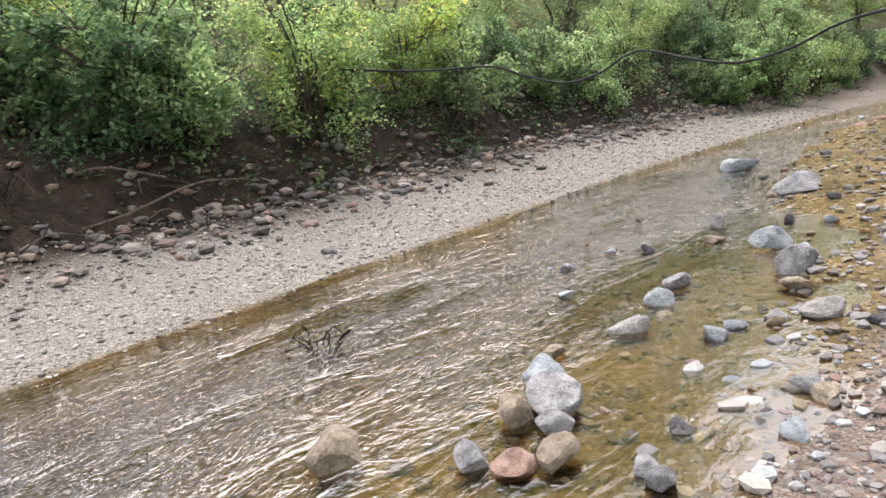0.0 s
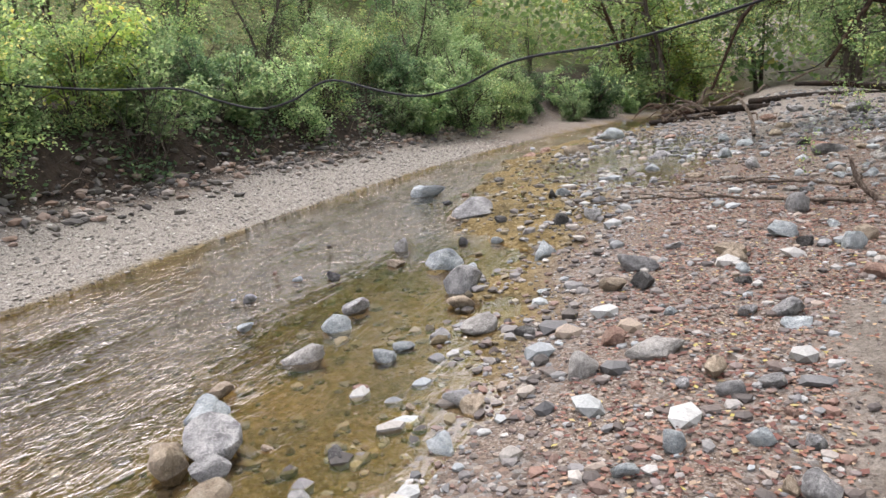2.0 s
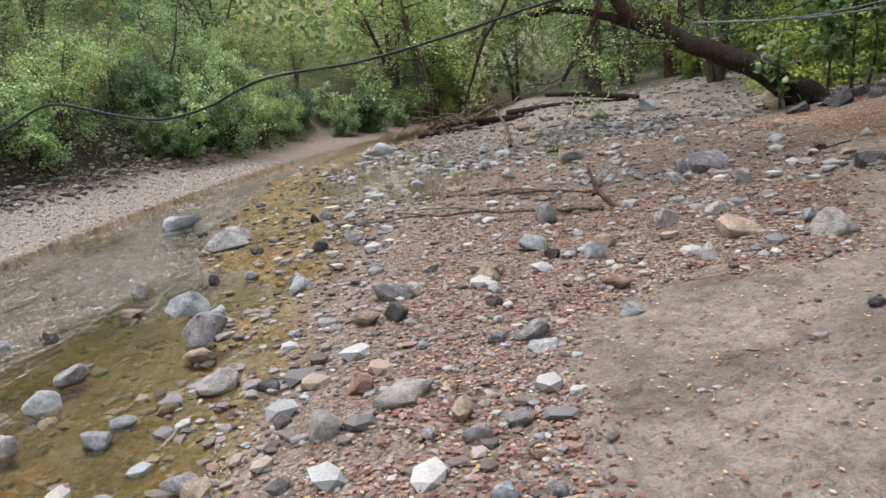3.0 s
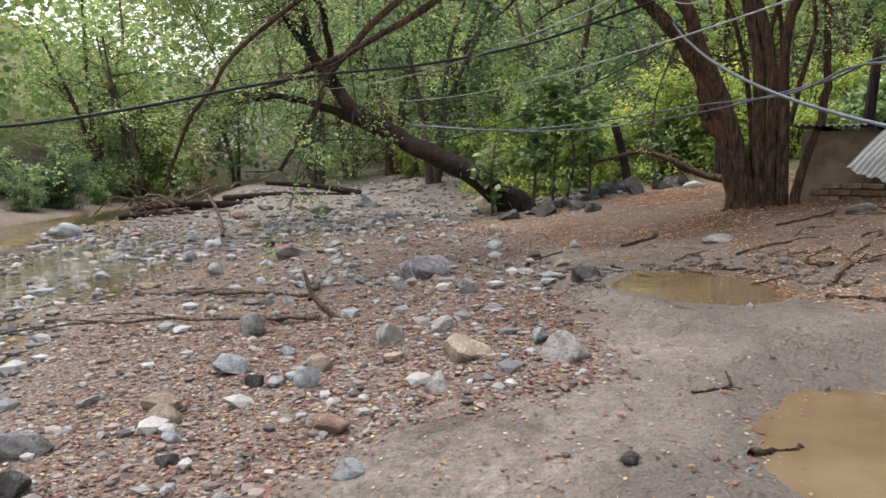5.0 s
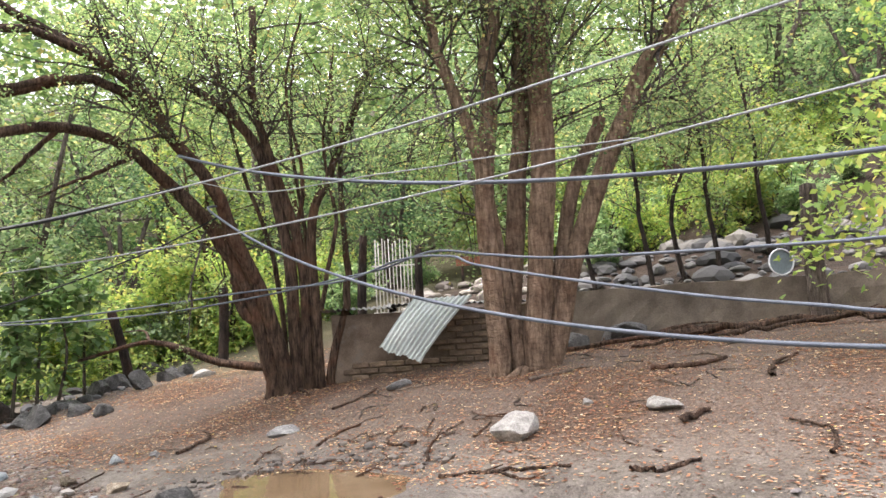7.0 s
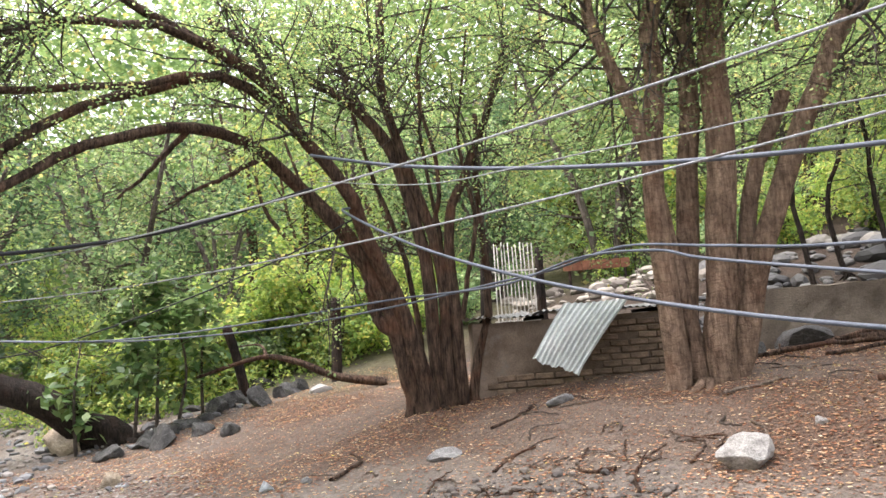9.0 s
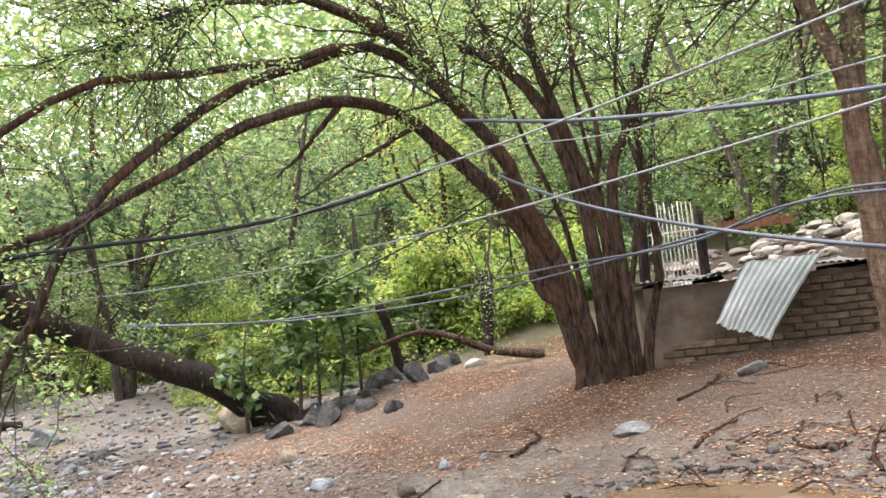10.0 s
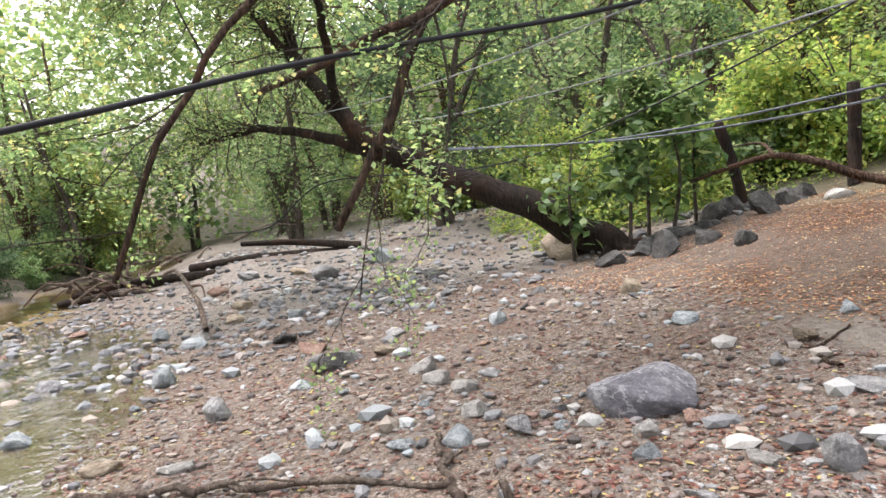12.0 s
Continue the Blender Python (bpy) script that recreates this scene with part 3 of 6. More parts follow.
zones = {
    "sand": sand_side(X, Y) * smooth(0.5, 1.4, U) * (1 - litter_zone),
    "litter": np.clip(litter_zone + 0.5 * smooth(0.15, 0.7, wobble(X, Y, 1.7)) * smooth(2, 4, U) * (1 - sand_side(X, Y)), 0, 1),
    "pale": 0.55 * smooth(12, 15, V) * smooth(1.5, 3, U) * (1 - smooth(11, 13, U)) + smooth(-8.4, -7.7, U + 0.3 * wobble(X, Y, 1.0)) * (1 - smooth(-5.35, -5.0, U)) * (1 - 0.8 * smooth(15, 20, V)),
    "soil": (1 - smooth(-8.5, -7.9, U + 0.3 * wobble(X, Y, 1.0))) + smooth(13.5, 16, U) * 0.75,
    "grass": np.clip((1 - smooth(-15, -11.8, U)) + 0.3 * smooth(11.5, 14, U) * smooth(8, 11, V), 0, 1) * 0.8,
    "bed": np.maximum(smooth(-5.4, -5.15, U) * (1 - smooth(0.0, 0.7, U + 0.3 * wobble(X, Y, 2.0))), 0.5 * (1 - smooth(0.75, 1.2, puddle_reach(X, Y, PUDDLES[2])))),
    "mud": np.maximum(*[1 - smooth(1.0, 2.3, puddle_reach(X, Y, p) + 0.4 * wobble(X, Y, 5)) for p in PUDDLES[:2]]) * 0.85,
}
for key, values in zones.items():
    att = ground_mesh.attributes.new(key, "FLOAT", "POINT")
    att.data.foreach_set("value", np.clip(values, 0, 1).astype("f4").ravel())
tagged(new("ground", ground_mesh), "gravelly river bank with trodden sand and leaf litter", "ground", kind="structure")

# ---- water ----
wx = np.arange(-45, 60, 0.5)
wy = np.arange(-40, 80, 0.5)
WX, WY = np.meshgrid(wx, wy)
WU, WV = along(WX, WY)
wn_x = len(wx)
wij = (np.arange(len(wy) - 1)[:, None] * wn_x + np.arange(wn_x - 1)[None, :])
keep = (WU[:-1, :-1] > -7.8) & (WU[:-1, :-1] < 2.2)
wq = np.stack([wij, wij + 1, wij + wn_x + 1, wij + wn_x], -1)[keep]
water_mesh = fast_mesh("river_water", np.stack([WX, WY, np.full_like(WX, -0.1)], -1).reshape(-1, 3), wq, WATER, True)
rip = smooth(-5.6, -4.3, far_u(WU, WV)) * (0.06 + 0.94 * (1 - smooth(-3.2, -0.6, WU + 0.5 * wobble(WX, WY, 1.1)))) + 0.02
water_mesh.attributes.new("ripple", "FLOAT", "POINT").data.foreach_set("value", rip.astype("f4").ravel())
deep = smooth(-0.1, 0.75, 1 - np.abs(far_u(WU, WV) + 3.4) / 2.1 + 0.45 * wobble(WX, WY, 0.9)) * (1 - 0.7 * smooth(8, 15, WV))
water_mesh.attributes.new("deep", "FLOAT", "POINT").data.foreach_set("value", deep.astype("f4").ravel())
water = tagged(new("water", water_mesh), "shallow clear river with brown stony bed and ripples", "river", kind="structure")
water.visible_shadow = False

for k, p in enumerate(PUDDLES):
    bm = bmesh.new()
    bmesh.ops.create_circle(bm, cap_ends=True, segments=40, radius=1.3)
    c, s = math.cos(p[4]), math.sin(p[4])
    for vtx in bm.verts:
        a, b = vtx.co.x * p[2], vtx.co.y * p[3]
        vtx.co = (a * c - b * s, a * s + b * c, 0)
    me = bpy.data.meshes.new("puddle")
    bm.to_mesh(me)
    bm.free()
    me.materials.append(STILL_WATER if k == 2 else PUDDLE)
    me.attributes.new("ripple", "FLOAT", "POINT").data.foreach_set("value", np.full(len(me.vertices), 0.35, "f4"))
    ob = new("pool" if k == 2 else "puddle", me)
    ob.matrix_basis = pose(p[0], p[1], p[5])
    ob.visible_shadow = k != 2
    tagged(ob, *(("shallow bright backwater pool among the upstream stones", "pool", "", "structure") if k == 2 else ("brown muddy puddle lying in the trodden sand", "puddle")))

# ---- stones ----
def stone_mesh(name, seed, subdiv, mat, rough=0.2):
    """A rounded, slightly faceted river stone about one metre across, resting on its underside."""
    g = np.random.default_rng(seed)
    bm = bmesh.new()
    bmesh.ops.create_icosphere(bm, subdivisions=subdiv, radius=0.5)
    cuts = [(Vector(g.normal(0, 1, 3)).normalized(), g.uniform(0.2, 0.38)) for _ in range(10)]
    off = Vector(g.uniform(-20, 20, 3))
    for vtx in bm.verts:
        for nrm, d in cuts:
            over = vtx.co.dot(nrm) - d
            if over > 0:
                vtx.co -= nrm * over * (0.98 if seed % 2 else 0.86)
        vtx.co *= 1 + rough * noise.noise(vtx.co * 2.2 + off) + 0.35 * rough * noise.noise(vtx.co * 6 + off) + 0.2 * rough * noise.noise(vtx.co * 15 + off)
    for f in bm.faces:
        f.smooth = True
    me = bpy.data.meshes.new(name)
    bm.to_mesh(me)
    bm.free()
    me.set_sharp_from_angle(angle=radians(30))
    me.materials.append(mat)
    return me


STONES = {tint: [stone_mesh("stone", 31 * i + 7 * k, 3, m) for i in range(7)] for k, (tint, m) in enumerate(ROCK.items())}
WORDS = {"grey": "grey", "white": "pale whitish", "tan": "tan", "dark": "dark grey", "blue": "blue-grey", "pink": "reddish brown", "mottled": "mottled purple-grey"}
stone_spots = []


def stone(tint, x, y, w, h, label="", g=rng, group="river stones", sink=0.3):
    ob = new("stone", STONES[tint][int(g.integers(7))])
    hh = h * 1.15
    base = float(height(x, y))
    if along(x, y)[0] < 0.4:
        base = max(base, -0.1)
    ob.matrix_basis = pose(x, y, base + hh * (0.5 - sink), g.uniform(-12, 12), g.uniform(-12, 12), g.uniform(0, 360)) @ Matrix.Diagonal((w * 1.3, w * g.uniform(0.85, 1.2), hh * 1.35, 1))
    u = along(x, y)[0]
    where = "in the shallow water" if u < 0.3 else "on the gravel" if sand_side(np.float64(x), np.float64(y)) < 0.5 else "on the sand"
    tagged(ob, label or f"{'large' if w > 0.45 else 'small' if w < 0.16 else 'rounded'} {WORDS[tint]} river stone {where}", "stone", group)
    stone_spots.append((x, y, w))
    return ob


for x, y, w, h in (
    (7.17, 7.0, 0.33, 0.27), (4.3, 4.27, 0.13, 0.08), (5.36, 8.66, 0.29, 0.21), (9.34, 5.79, 0.23, 0.18), (10.06, 14.53, 0.34, 0.17),
    (9.71, 10.99, 0.33, 0.19), (17.18, 16.22, 0.65, 0.32), (17.59, 19.06, 0.71, 0.23), (9.69, 7.82, 0.24, 0.1), 
    (0.48, 4.15, 0.42, 0.22), (0.51, 3.81, 0.21, 0.12), (2.86, 6.61, 0.38, 0.25),
    (4.29, 10.64, 0.57, 0.26), (1.75, 6.48, 0.24, 0.16), (2.04, 4.11, 0.23, 0.09),
):
    stone("grey", x, y, w, h)
for x, y, w, h in (
    (0.03, 3.44, 0.22, 0.16), (0.93, 3.25, 0.17, 0.09), (0.97, 3.12, 0.19, 0.1), (0.78, 7.35, 0.15, 0.08), (-2.14, 9.03, 0.26, 0.09), (3.0, 2.14, 0.2, 0.12),
    (4.41, 5.91, 0.39, 0.19), (3.38, 3.23, 0.17, 0.09), (3.64, 3.19, 0.17, 0.08), (3.28, 2.5, 0.1, 0.09), (3.19, 3.44, 0.1, 0.08), (4.52, 4.13, 0.24, 0.12),
    (10.5, 5.77, 0.29, 0.11), (12.47, 5.48, 0.14, 0.08), (14.58, 15.08, 0.29, 0.14), (12.21, 10.69, 0.27, 0.12), (15.63, 12.97, 0.3, 0.15), (11.15, 10.71, 0.54, 0.24),
    (12.52, 3.91, 0.33, 0.15), (13.67, 2.34, 0.31, 0.15),
):
    stone("grey", x, y, w, h)
for x, y, w, h in (
    (7.46, 3.61, 0.36, 0.23), (7.41, 5.36, 0.28, 0.19), (6.47, 4.18, 0.21, 0.17), (7.88, 5.14, 0.33, 0.12), (10.57, 9.05, 0.27, 0.15), (19.67, 6.5, 0.52, 0.23),
    (1.16, 5.36, 0.28, 0.15), (2.63, 5.42, 0.3, 0.17), (2.73, 8.8, 0.2, 0.15), (2.81, 3.94, 0.21, 0.18), (3.35, 3.97, 0.34, 0.13), (9.66, 6.91, 0.21, 0.1),
    (11.9, 8.91, 0.18, 0.1), (10.87, 9.39, 0.27, 0.16), (9.34, 6.17, 0.21, 0.07), (9.96, 8.38, 0.23, 0.11), (10.39, 1.27, 0.47, 0.32), (10.29, -0.33, 0.35, 0.12),
    (10.89, 0.35, 0.13, 0.07),
):
    stone("white", x, y, w, h)
for x, y, w, h in (
    (7.26, 4.46, 0.38, 0.27), (6.59, 5.45, 0.2, 0.19), (9.16, 16.85, 0.65, 0.3), (5.34, 5.85, 0.29, 0.15), (17.77, 10.91, 0.97, 0.49), (0.28, 3.95, 0.24, 0.19),
    (0.52, 4.93, 0.21, 0.1), (2.66, 6.14, 0.25, 0.13), (2.06, 3.95, 0.18, 0.09), (-0.74, 3.57, 0.36, 0.18), (0.47, 3.41, 0.25, 0.14), (2.47, 8.05, 0.19, 0.08),
    (3.44, 3.49, 0.18, 0.12), (2.91, 2.24, 0.09, 0.09), (3.89, 5.53, 0.22, 0.13), (5.18, 5.63, 0.26, 0.18), (11.62, 6.21, 0.18, 0.11), (11.08, 5.52, 0.25, 0.09),
    (14.05, 8.38, 0.37, 0.2), (14.56, 15.99, 0.4, 0.25),
):
    stone("tan", x, y, w, h)
for x, y, w, h in (
    (9.88, 4.64, 0.34, 0.23), (6.07, 5.65, 0.19, 0.15), (16.69, 12.97, 0.4, 0.2), (16.33, 7.41, 0.31, 0.25), (19.3, 8.4, 0.55, 0.45), (18.75, 7.54, 0.52, 0.43),
    (5.91, 2.48, 0.11, 0.06), (1.16, 3.71, 0.13, 0.07), (1.71, 7.83, 0.15, 0.11), (3.52, 8.73, 0.18, 0.11), (4.29, 9.34, 0.21, 0.11), (5.71, 13.24, 0.25, 0.12),
    (4.1, 5.37, 0.25, 0.17), (2.87, 5.0, 0.21, 0.08), (5.6, 10.56, 0.2, 0.16), (4.85, 8.6, 0.18, 0.18), (4.8, 4.94, 0.19, 0.09), (17.0, 13.24, 0.49, 0.24),
):
    stone("dark", x, y, w, h)
for x, y, w, h in (
    (6.2, 6.16, 0.3, 0.2), (6.26, 5.26, 0.2, 0.19), (5.2, 3.86, 0.21, 0.09), (19.21, 16.08, 0.73, 0.47), (11.91, 20.15, 0.79, 0.31), (4.44, 3.9, 0.23, 0.07),
    (10.55, 12.97, 0.3, 0.24), (8.48, 6.11, 0.19, 0.08), (7.81, 4.06, 0.17, 0.15), (0.47, 4.62, 0.3, 0.15), (2.92, 7.62, 0.4, 0.21), (4.34, 13.41, 0.62, 0.24),
    (1.47, 6.0, 0.24, 0.14), (1.71, 5.1, 0.19, 0.12), (1.74, 3.55, 0.19, 0.09), (0.73, 6.39, 0.16, 0.08), (3.13, 2.66, 0.13, 0.08), (2.7, 2.8, 0.11, 0.13),
    (2.41, 2.71, 0.13, 0.08), (2.52, 2.26, 0.15, 0.07), (4.02, 7.28, 0.34, 0.22),
):
    stone("blue", x, y, w, h)
for x, y, w, h in (
    (9.28, 6.78, 0.18, 0.13), (12.7, 9.58, 0.21, 0.16), (12.36, 5.93, 0.19, 0.13), (12.73, 15.85, 0.35, 0.22),
):
    stone("blue", x, y, w, h)
for x, y, w, h in (
    (5.63, 4.43, 0.24, 0.11), (11.65, 11.6, 0.43, 0.18), (0.25, 3.4, 0.27, 0.15), (8.21, 17.65, 0.36, 0.19), (3.2, 4.29, 0.19, 0.13), (3.43, 2.81, 0.11, 0.07),
    (9.86, 6.68, 0.22, 0.11),
):
    stone("pink", x, y, w, h)
for x, y, w, h in ((16.66, 8.66, 0.7, 0.42), (16.95, 8.14, 0.46, 0.3), (19.72, 9.26, 0.6, 0.29), (22.22, 8.3, 0.55, 0.38), (20.89, 7.38, 0.42, 0.28)):
    stone("dark", x, y, w, h, "dark squarish boulder in a row along the thicket", rng, "row of boulders", 0.36)
stone("mottled", 10.18, 7.04, 0.78, 0.4, "large mottled purple-grey boulder half buried in gravel", rng, "boulders")
# lesser stones strewn over the gravel and the river margin
tints = ("grey", "grey", "white", "tan", "blue", "blue", "pink", "dark")
made = 0
while made < 150:
    u, v = rng.uniform(-3.2, 7.2), rng.uniform(-4, 20)
    x, y = 2.3 + 0.82 * u + 0.57 * v, 4.8 - 0.57 * u + 0.82 * v
    if sand_side(np.float64(x), np.float64(y)) > 0.2 or rng.uniform() > (0.25 if u < -0.8 else 1.0):
        continue
    w = (0.06 + 0.15 * rng.uniform() ** 2) * (1 + 0.05 * max(v, 0))
    if any((x - a) ** 2 + (y - b) ** 2 < (0.5 * (w + c)) ** 2 for a, b, c in stone_spots):
        continue
    stone(tints[int(rng.integers(8))], x, y, w, w * rng.uniform(0.28, 0.6))
    made += 1


def pebble_field(name, n, place, lo, hi, stops, label, fineness=1, category="gravel"):
    """Countless pebbles as one mesh; each takes its own tint."""
    m, nd, l, b = material(name + "_material")
    geo = nd.new("ShaderNodeNewGeometry")
    r = ramp(nd, stops)
    l.new(geo.outputs["Random Per Island"], r.inputs[0])
    co = nd.new("ShaderNodeTexCoord").outputs["Object"]
    l.new(mix_node(nd, l, "OVERLAY", 0.5, r.outputs[0], noise_node(nd, l, co, 60, 5).outputs[0]), b.inputs["Base Color"])
    b.inputs["Roughness"].default_value = 0.75
    bm = bmesh.new()
    bmesh.ops.create_icosphere(bm, subdivisions=fineness, radius=0.5)
    bv = np.array([q.co[:] for q in bm.verts])
    bf = np.array([[q.index for q in f.verts] for f in bm.faces])
    bm.free()
    g = np.random.default_rng(n)
    x, y = place(g, n)
    n = len(x)
    s = lo + (hi - lo) * g.uniform(0, 1, n) ** 3
    v = bv[None] * (1 + g.uniform(-0.3, 0.25, (n, len(bv), 1)) / fineness)
    v = v * np.stack([s * g.uniform(0.8, 1.3, n), s * g.uniform(0.6, 1.0, n), s * g.uniform(0.35, 0.7, n)], -1)[:, None, :]
    a = g.uniform(0, 6.3, n)
    c, sn = np.cos(a)[:, None], np.sin(a)[:, None]
    v = np.stack([v[..., 0] * c - v[..., 1] * sn, v[..., 0] * sn + v[..., 1] * c, v[..., 2]], -1)
    v = v + np.stack([x, y, height(x, y) + 0.12 * s], -1)[:, None, :]
    f = (bf[None] + len(bv) * np.arange(n)[:, None, None]).reshape(-1, 3)
    tagged(new(name, fast_mesh(name, v.reshape(-1, 3), f, m, False)), label, category, kind="stuff")


def to_xy(u, v):
    u = u + bend(v) * (1 - smooth(-5.2, -3.0, u))
    return 2.3 + 0.82 * u + 0.57 * v, 4.8 - 0.57 * u + 0.82 * v


def near_gravel(g, n):
    v = -4 + 24 * g.uniform(0, 1, n) ** 1.5
    x, y = to_xy(g.uniform(-0.3, 8.0, n), v)
    ok = g.uniform(0, 1, n) > np.maximum(sand_side(x, y) * 0.97, 0)
    return x[ok], y[ok]


def far_gravel(g, n):
    return to_xy(g.uniform(-8.6, -5.2, n), g.uniform(-7, 20, n))


def bed_gravel(g, n):
    return to_xy(g.uniform(-5.0, 0.2, n), g.uniform(-5, 15, n))


def bank_foot(g, n):
    return to_xy(-8.5 + g.normal(0, 0.45, n) + 0.3 * np.sin(g.uniform(0, 6, n)), g.uniform(-8, 26, n))


MIXED = [(0.0, (0.055, 0.048, 0.044)), (0.25, (0.13, 0.105, 0.09)), (0.45, (0.2, 0.12, 0.09)), (0.6, (0.165, 0.17, 0.17)), (0.8, (0.27, 0.22, 0.175)), (0.93, (0.27, 0.295, 0.3)), (1.0, (0.39, 0.365, 0.325))]
def close_gravel(g, n):
    x, y = to_xy(g.uniform(0.2, 5.6, n), g.uniform(-4, 5.5, n))
    ok = g.uniform(0, 1, n) > sand_side(x, y) * 0.96
    return x[ok], y[ok]


pebble_field("gravel", 15000, close_gravel, 0.014, 0.055, MIXED, "small mixed gravel between the river stones", 1)
pebble_field("gravel", 15000, near_gravel, 0.02, 0.115, MIXED, "mixed grey, tan and reddish river gravel")
pebble_field("gravel", 11000, far_gravel, 0.025, 0.085, [(0.0, (0.1, 0.095, 0.085)), (0.5, (0.25, 0.23, 0.2)), (0.85, (0.36, 0.33, 0.28)), (1.0, (0.5, 0.48, 0.44))], "pale fine gravel bar along the far bank")
pebble_field("gravel", 3200, bed_gravel, 0.03, 0.15, [(0.0, (0.05, 0.04, 0.02)), (0.5, (0.14, 0.11, 0.06)), (0.85, (0.2, 0.17, 0.11)), (1.0, (0.38, 0.36, 0.3))], "brown stones on the river bed")
pebble_field("gravel", 3000, bank_foot, 0.05, 0.3, [(0.0, (0.045, 0.042, 0.04)), (0.5, (0.13, 0.12, 0.105)), (0.8, (0.22, 0.15, 0.11)), (1.0, (0.33, 0.31, 0.28))], "grey cobbles along the foot of the far bank")


def slab_stones(g, n):
    x, y = to_xy(g.uniform(-0.6, 7.4, n), -3.5 + 22 * g.uniform(0, 1, n) ** 1.2)
    ok = (sand_side(x, y) < 0.3) & (g.uniform(0, 1, n) < 0.3 + 0.7 * smooth(-0.3, 0.4, wobble(x, y, 1.4)))
    return x[ok], y[ok]


def sand_grit(g, n):
    x, y = to_xy(g.uniform(0.8, 11.5, n), g.uniform(-6, 12, n))
    ok = sand_side(x, y) > 0.4
    return x[ok], y[ok]


pebble_field("gravel", 1500, slab_stones, 0.05, 0.26, [(0.0, (0.09, 0.09, 0.09)), (0.3, (0.2, 0.205, 0.205)), (0.5, (0.29, 0.325, 0.33)), (0.7, (0.3, 0.24, 0.18)), (0.85, (0.35, 0.38, 0.38)), (1.0, (0.39, 0.375, 0.34))], "angular blue-grey and tan stones scattered over the gravel")
pebble_field("gravel", 9000, sand_grit, 0.006, 0.032, MIXED, "scattered grit and small pebbles on the trodden sand")


def upstream_bed(g, n):
    return to_xy(g.uniform(-1.5, 12.5, n), 12 + 17 * g.uniform(0, 1, n) ** 1.2)


pebble_field("gravel", 4200, upstream_bed, 0.035, 0.27, [(0.0, (0.07, 0.07, 0.07)), (0.4, (0.15, 0.15, 0.15)), (0.7, (0.23, 0.24, 0.245)), (0.85, (0.23, 0.18, 0.14)), (1.0, (0.42, 0.42, 0.41))], "blue-grey cobbles filling the upstream stream bed")


def margin(g, n):
    return to_xy(-1.9 + 2.6 * g.uniform(0, 1, n) ** 0.6, g.uniform(-4, 16, n))


pebble_field("gravel", 800, margin, 0.05, 0.2, [(0.0, (0.06, 0.055, 0.05)), (0.5, (0.15, 0.13, 0.11)), (0.8, (0.2, 0.2, 0.2)), (1.0, (0.36, 0.33, 0.28))], "wet mixed stones breaking the water along the shore")


def puddle_rim(g, n):
    a, r = g.uniform(-1.4, 2.4, n), 1.0 + 0.55 * g.uniform(0, 1, n) ** 1.5
    return 10.05 + r * 1.05 * np.cos(a), 3.4 + r * 1.05 * np.sin(a)


pebble_field("mud_clod", 260, puddle_rim, 0.03, 0.15, [(0.0, (0.05, 0.043, 0.037)), (1.0, (0.14, 0.12, 0.1))], "dark trampled mud clods round the puddle")


def litter_under_trees(g, n):
    x, y = to_xy(7.4 + 7.8 * g.uniform(0, 1, n) ** 0.95, g.uniform(-9, 13, n))
    ok = g.uniform(0, 1, n) < 0.25 + 0.75 * smooth(-0.35, 0.45, wobble(x, y, 1.9) + 0.4 * wobble(x, y, 5.1))
    return x[ok], y[ok]


def litter_on_gravel(g, n):
    x, y = to_xy(g.uniform(1.2, 8.0, n), g.uniform(-3, 14, n))
    ok = g.uniform(0, 1, n) > sand_side(x, y) * 0.93
    return x[ok], y[ok]


def litter_near(g, n):
    x, y = to_xy(g.uniform(0.8, 5.8, n), g.uniform(-3.5, 6, n))
    ok = g.uniform(0, 1, n) > sand_side(x, y) * 0.95
    return x[ok], y[ok]


def litter_on_sand(g, n):
    x, y = to_xy(g.uniform(1.0, 11.0, n) ** 1.0, g.uniform(-6, 13, n))
    ok = sand_side(x, y) > 0.5
    return x[ok], y[ok]


for n, place, size, words in ((105000, litter_under_trees, 0.05, "dry red-brown leaves littering the ground under trees"), (22000, litter_on_gravel, 0.058, "fallen brown leaves strewn over the gravel"), (16000, litter_near, 0.042, "reddish dead leaves among the near gravel"), (11000, litter_on_sand, 0.035, "small dry leaf flecks on the trodden sand")):
    g = np.random.default_rng(n)
    x, y = place(g, n)
    cover = WET_LITTER if place in (litter_on_gravel, litter_near) else LITTER
    v, f = leaves(np.stack([x, y, height(x, y) + 0.012], -1), size, g, 0.0, 0.3)
    v = v.reshape(-1, 4, 3)
    base = v[:, :1, 2].copy()
    v[..., 2] = base + np.clip((v[..., 2] - base) * 0.3, -0.008, 0.03)
    tagged(new("leaf_litter", fast_mesh("leaf_litter", v.reshape(-1, 3), f, cover)), words, "leaf litter", kind="stuff")

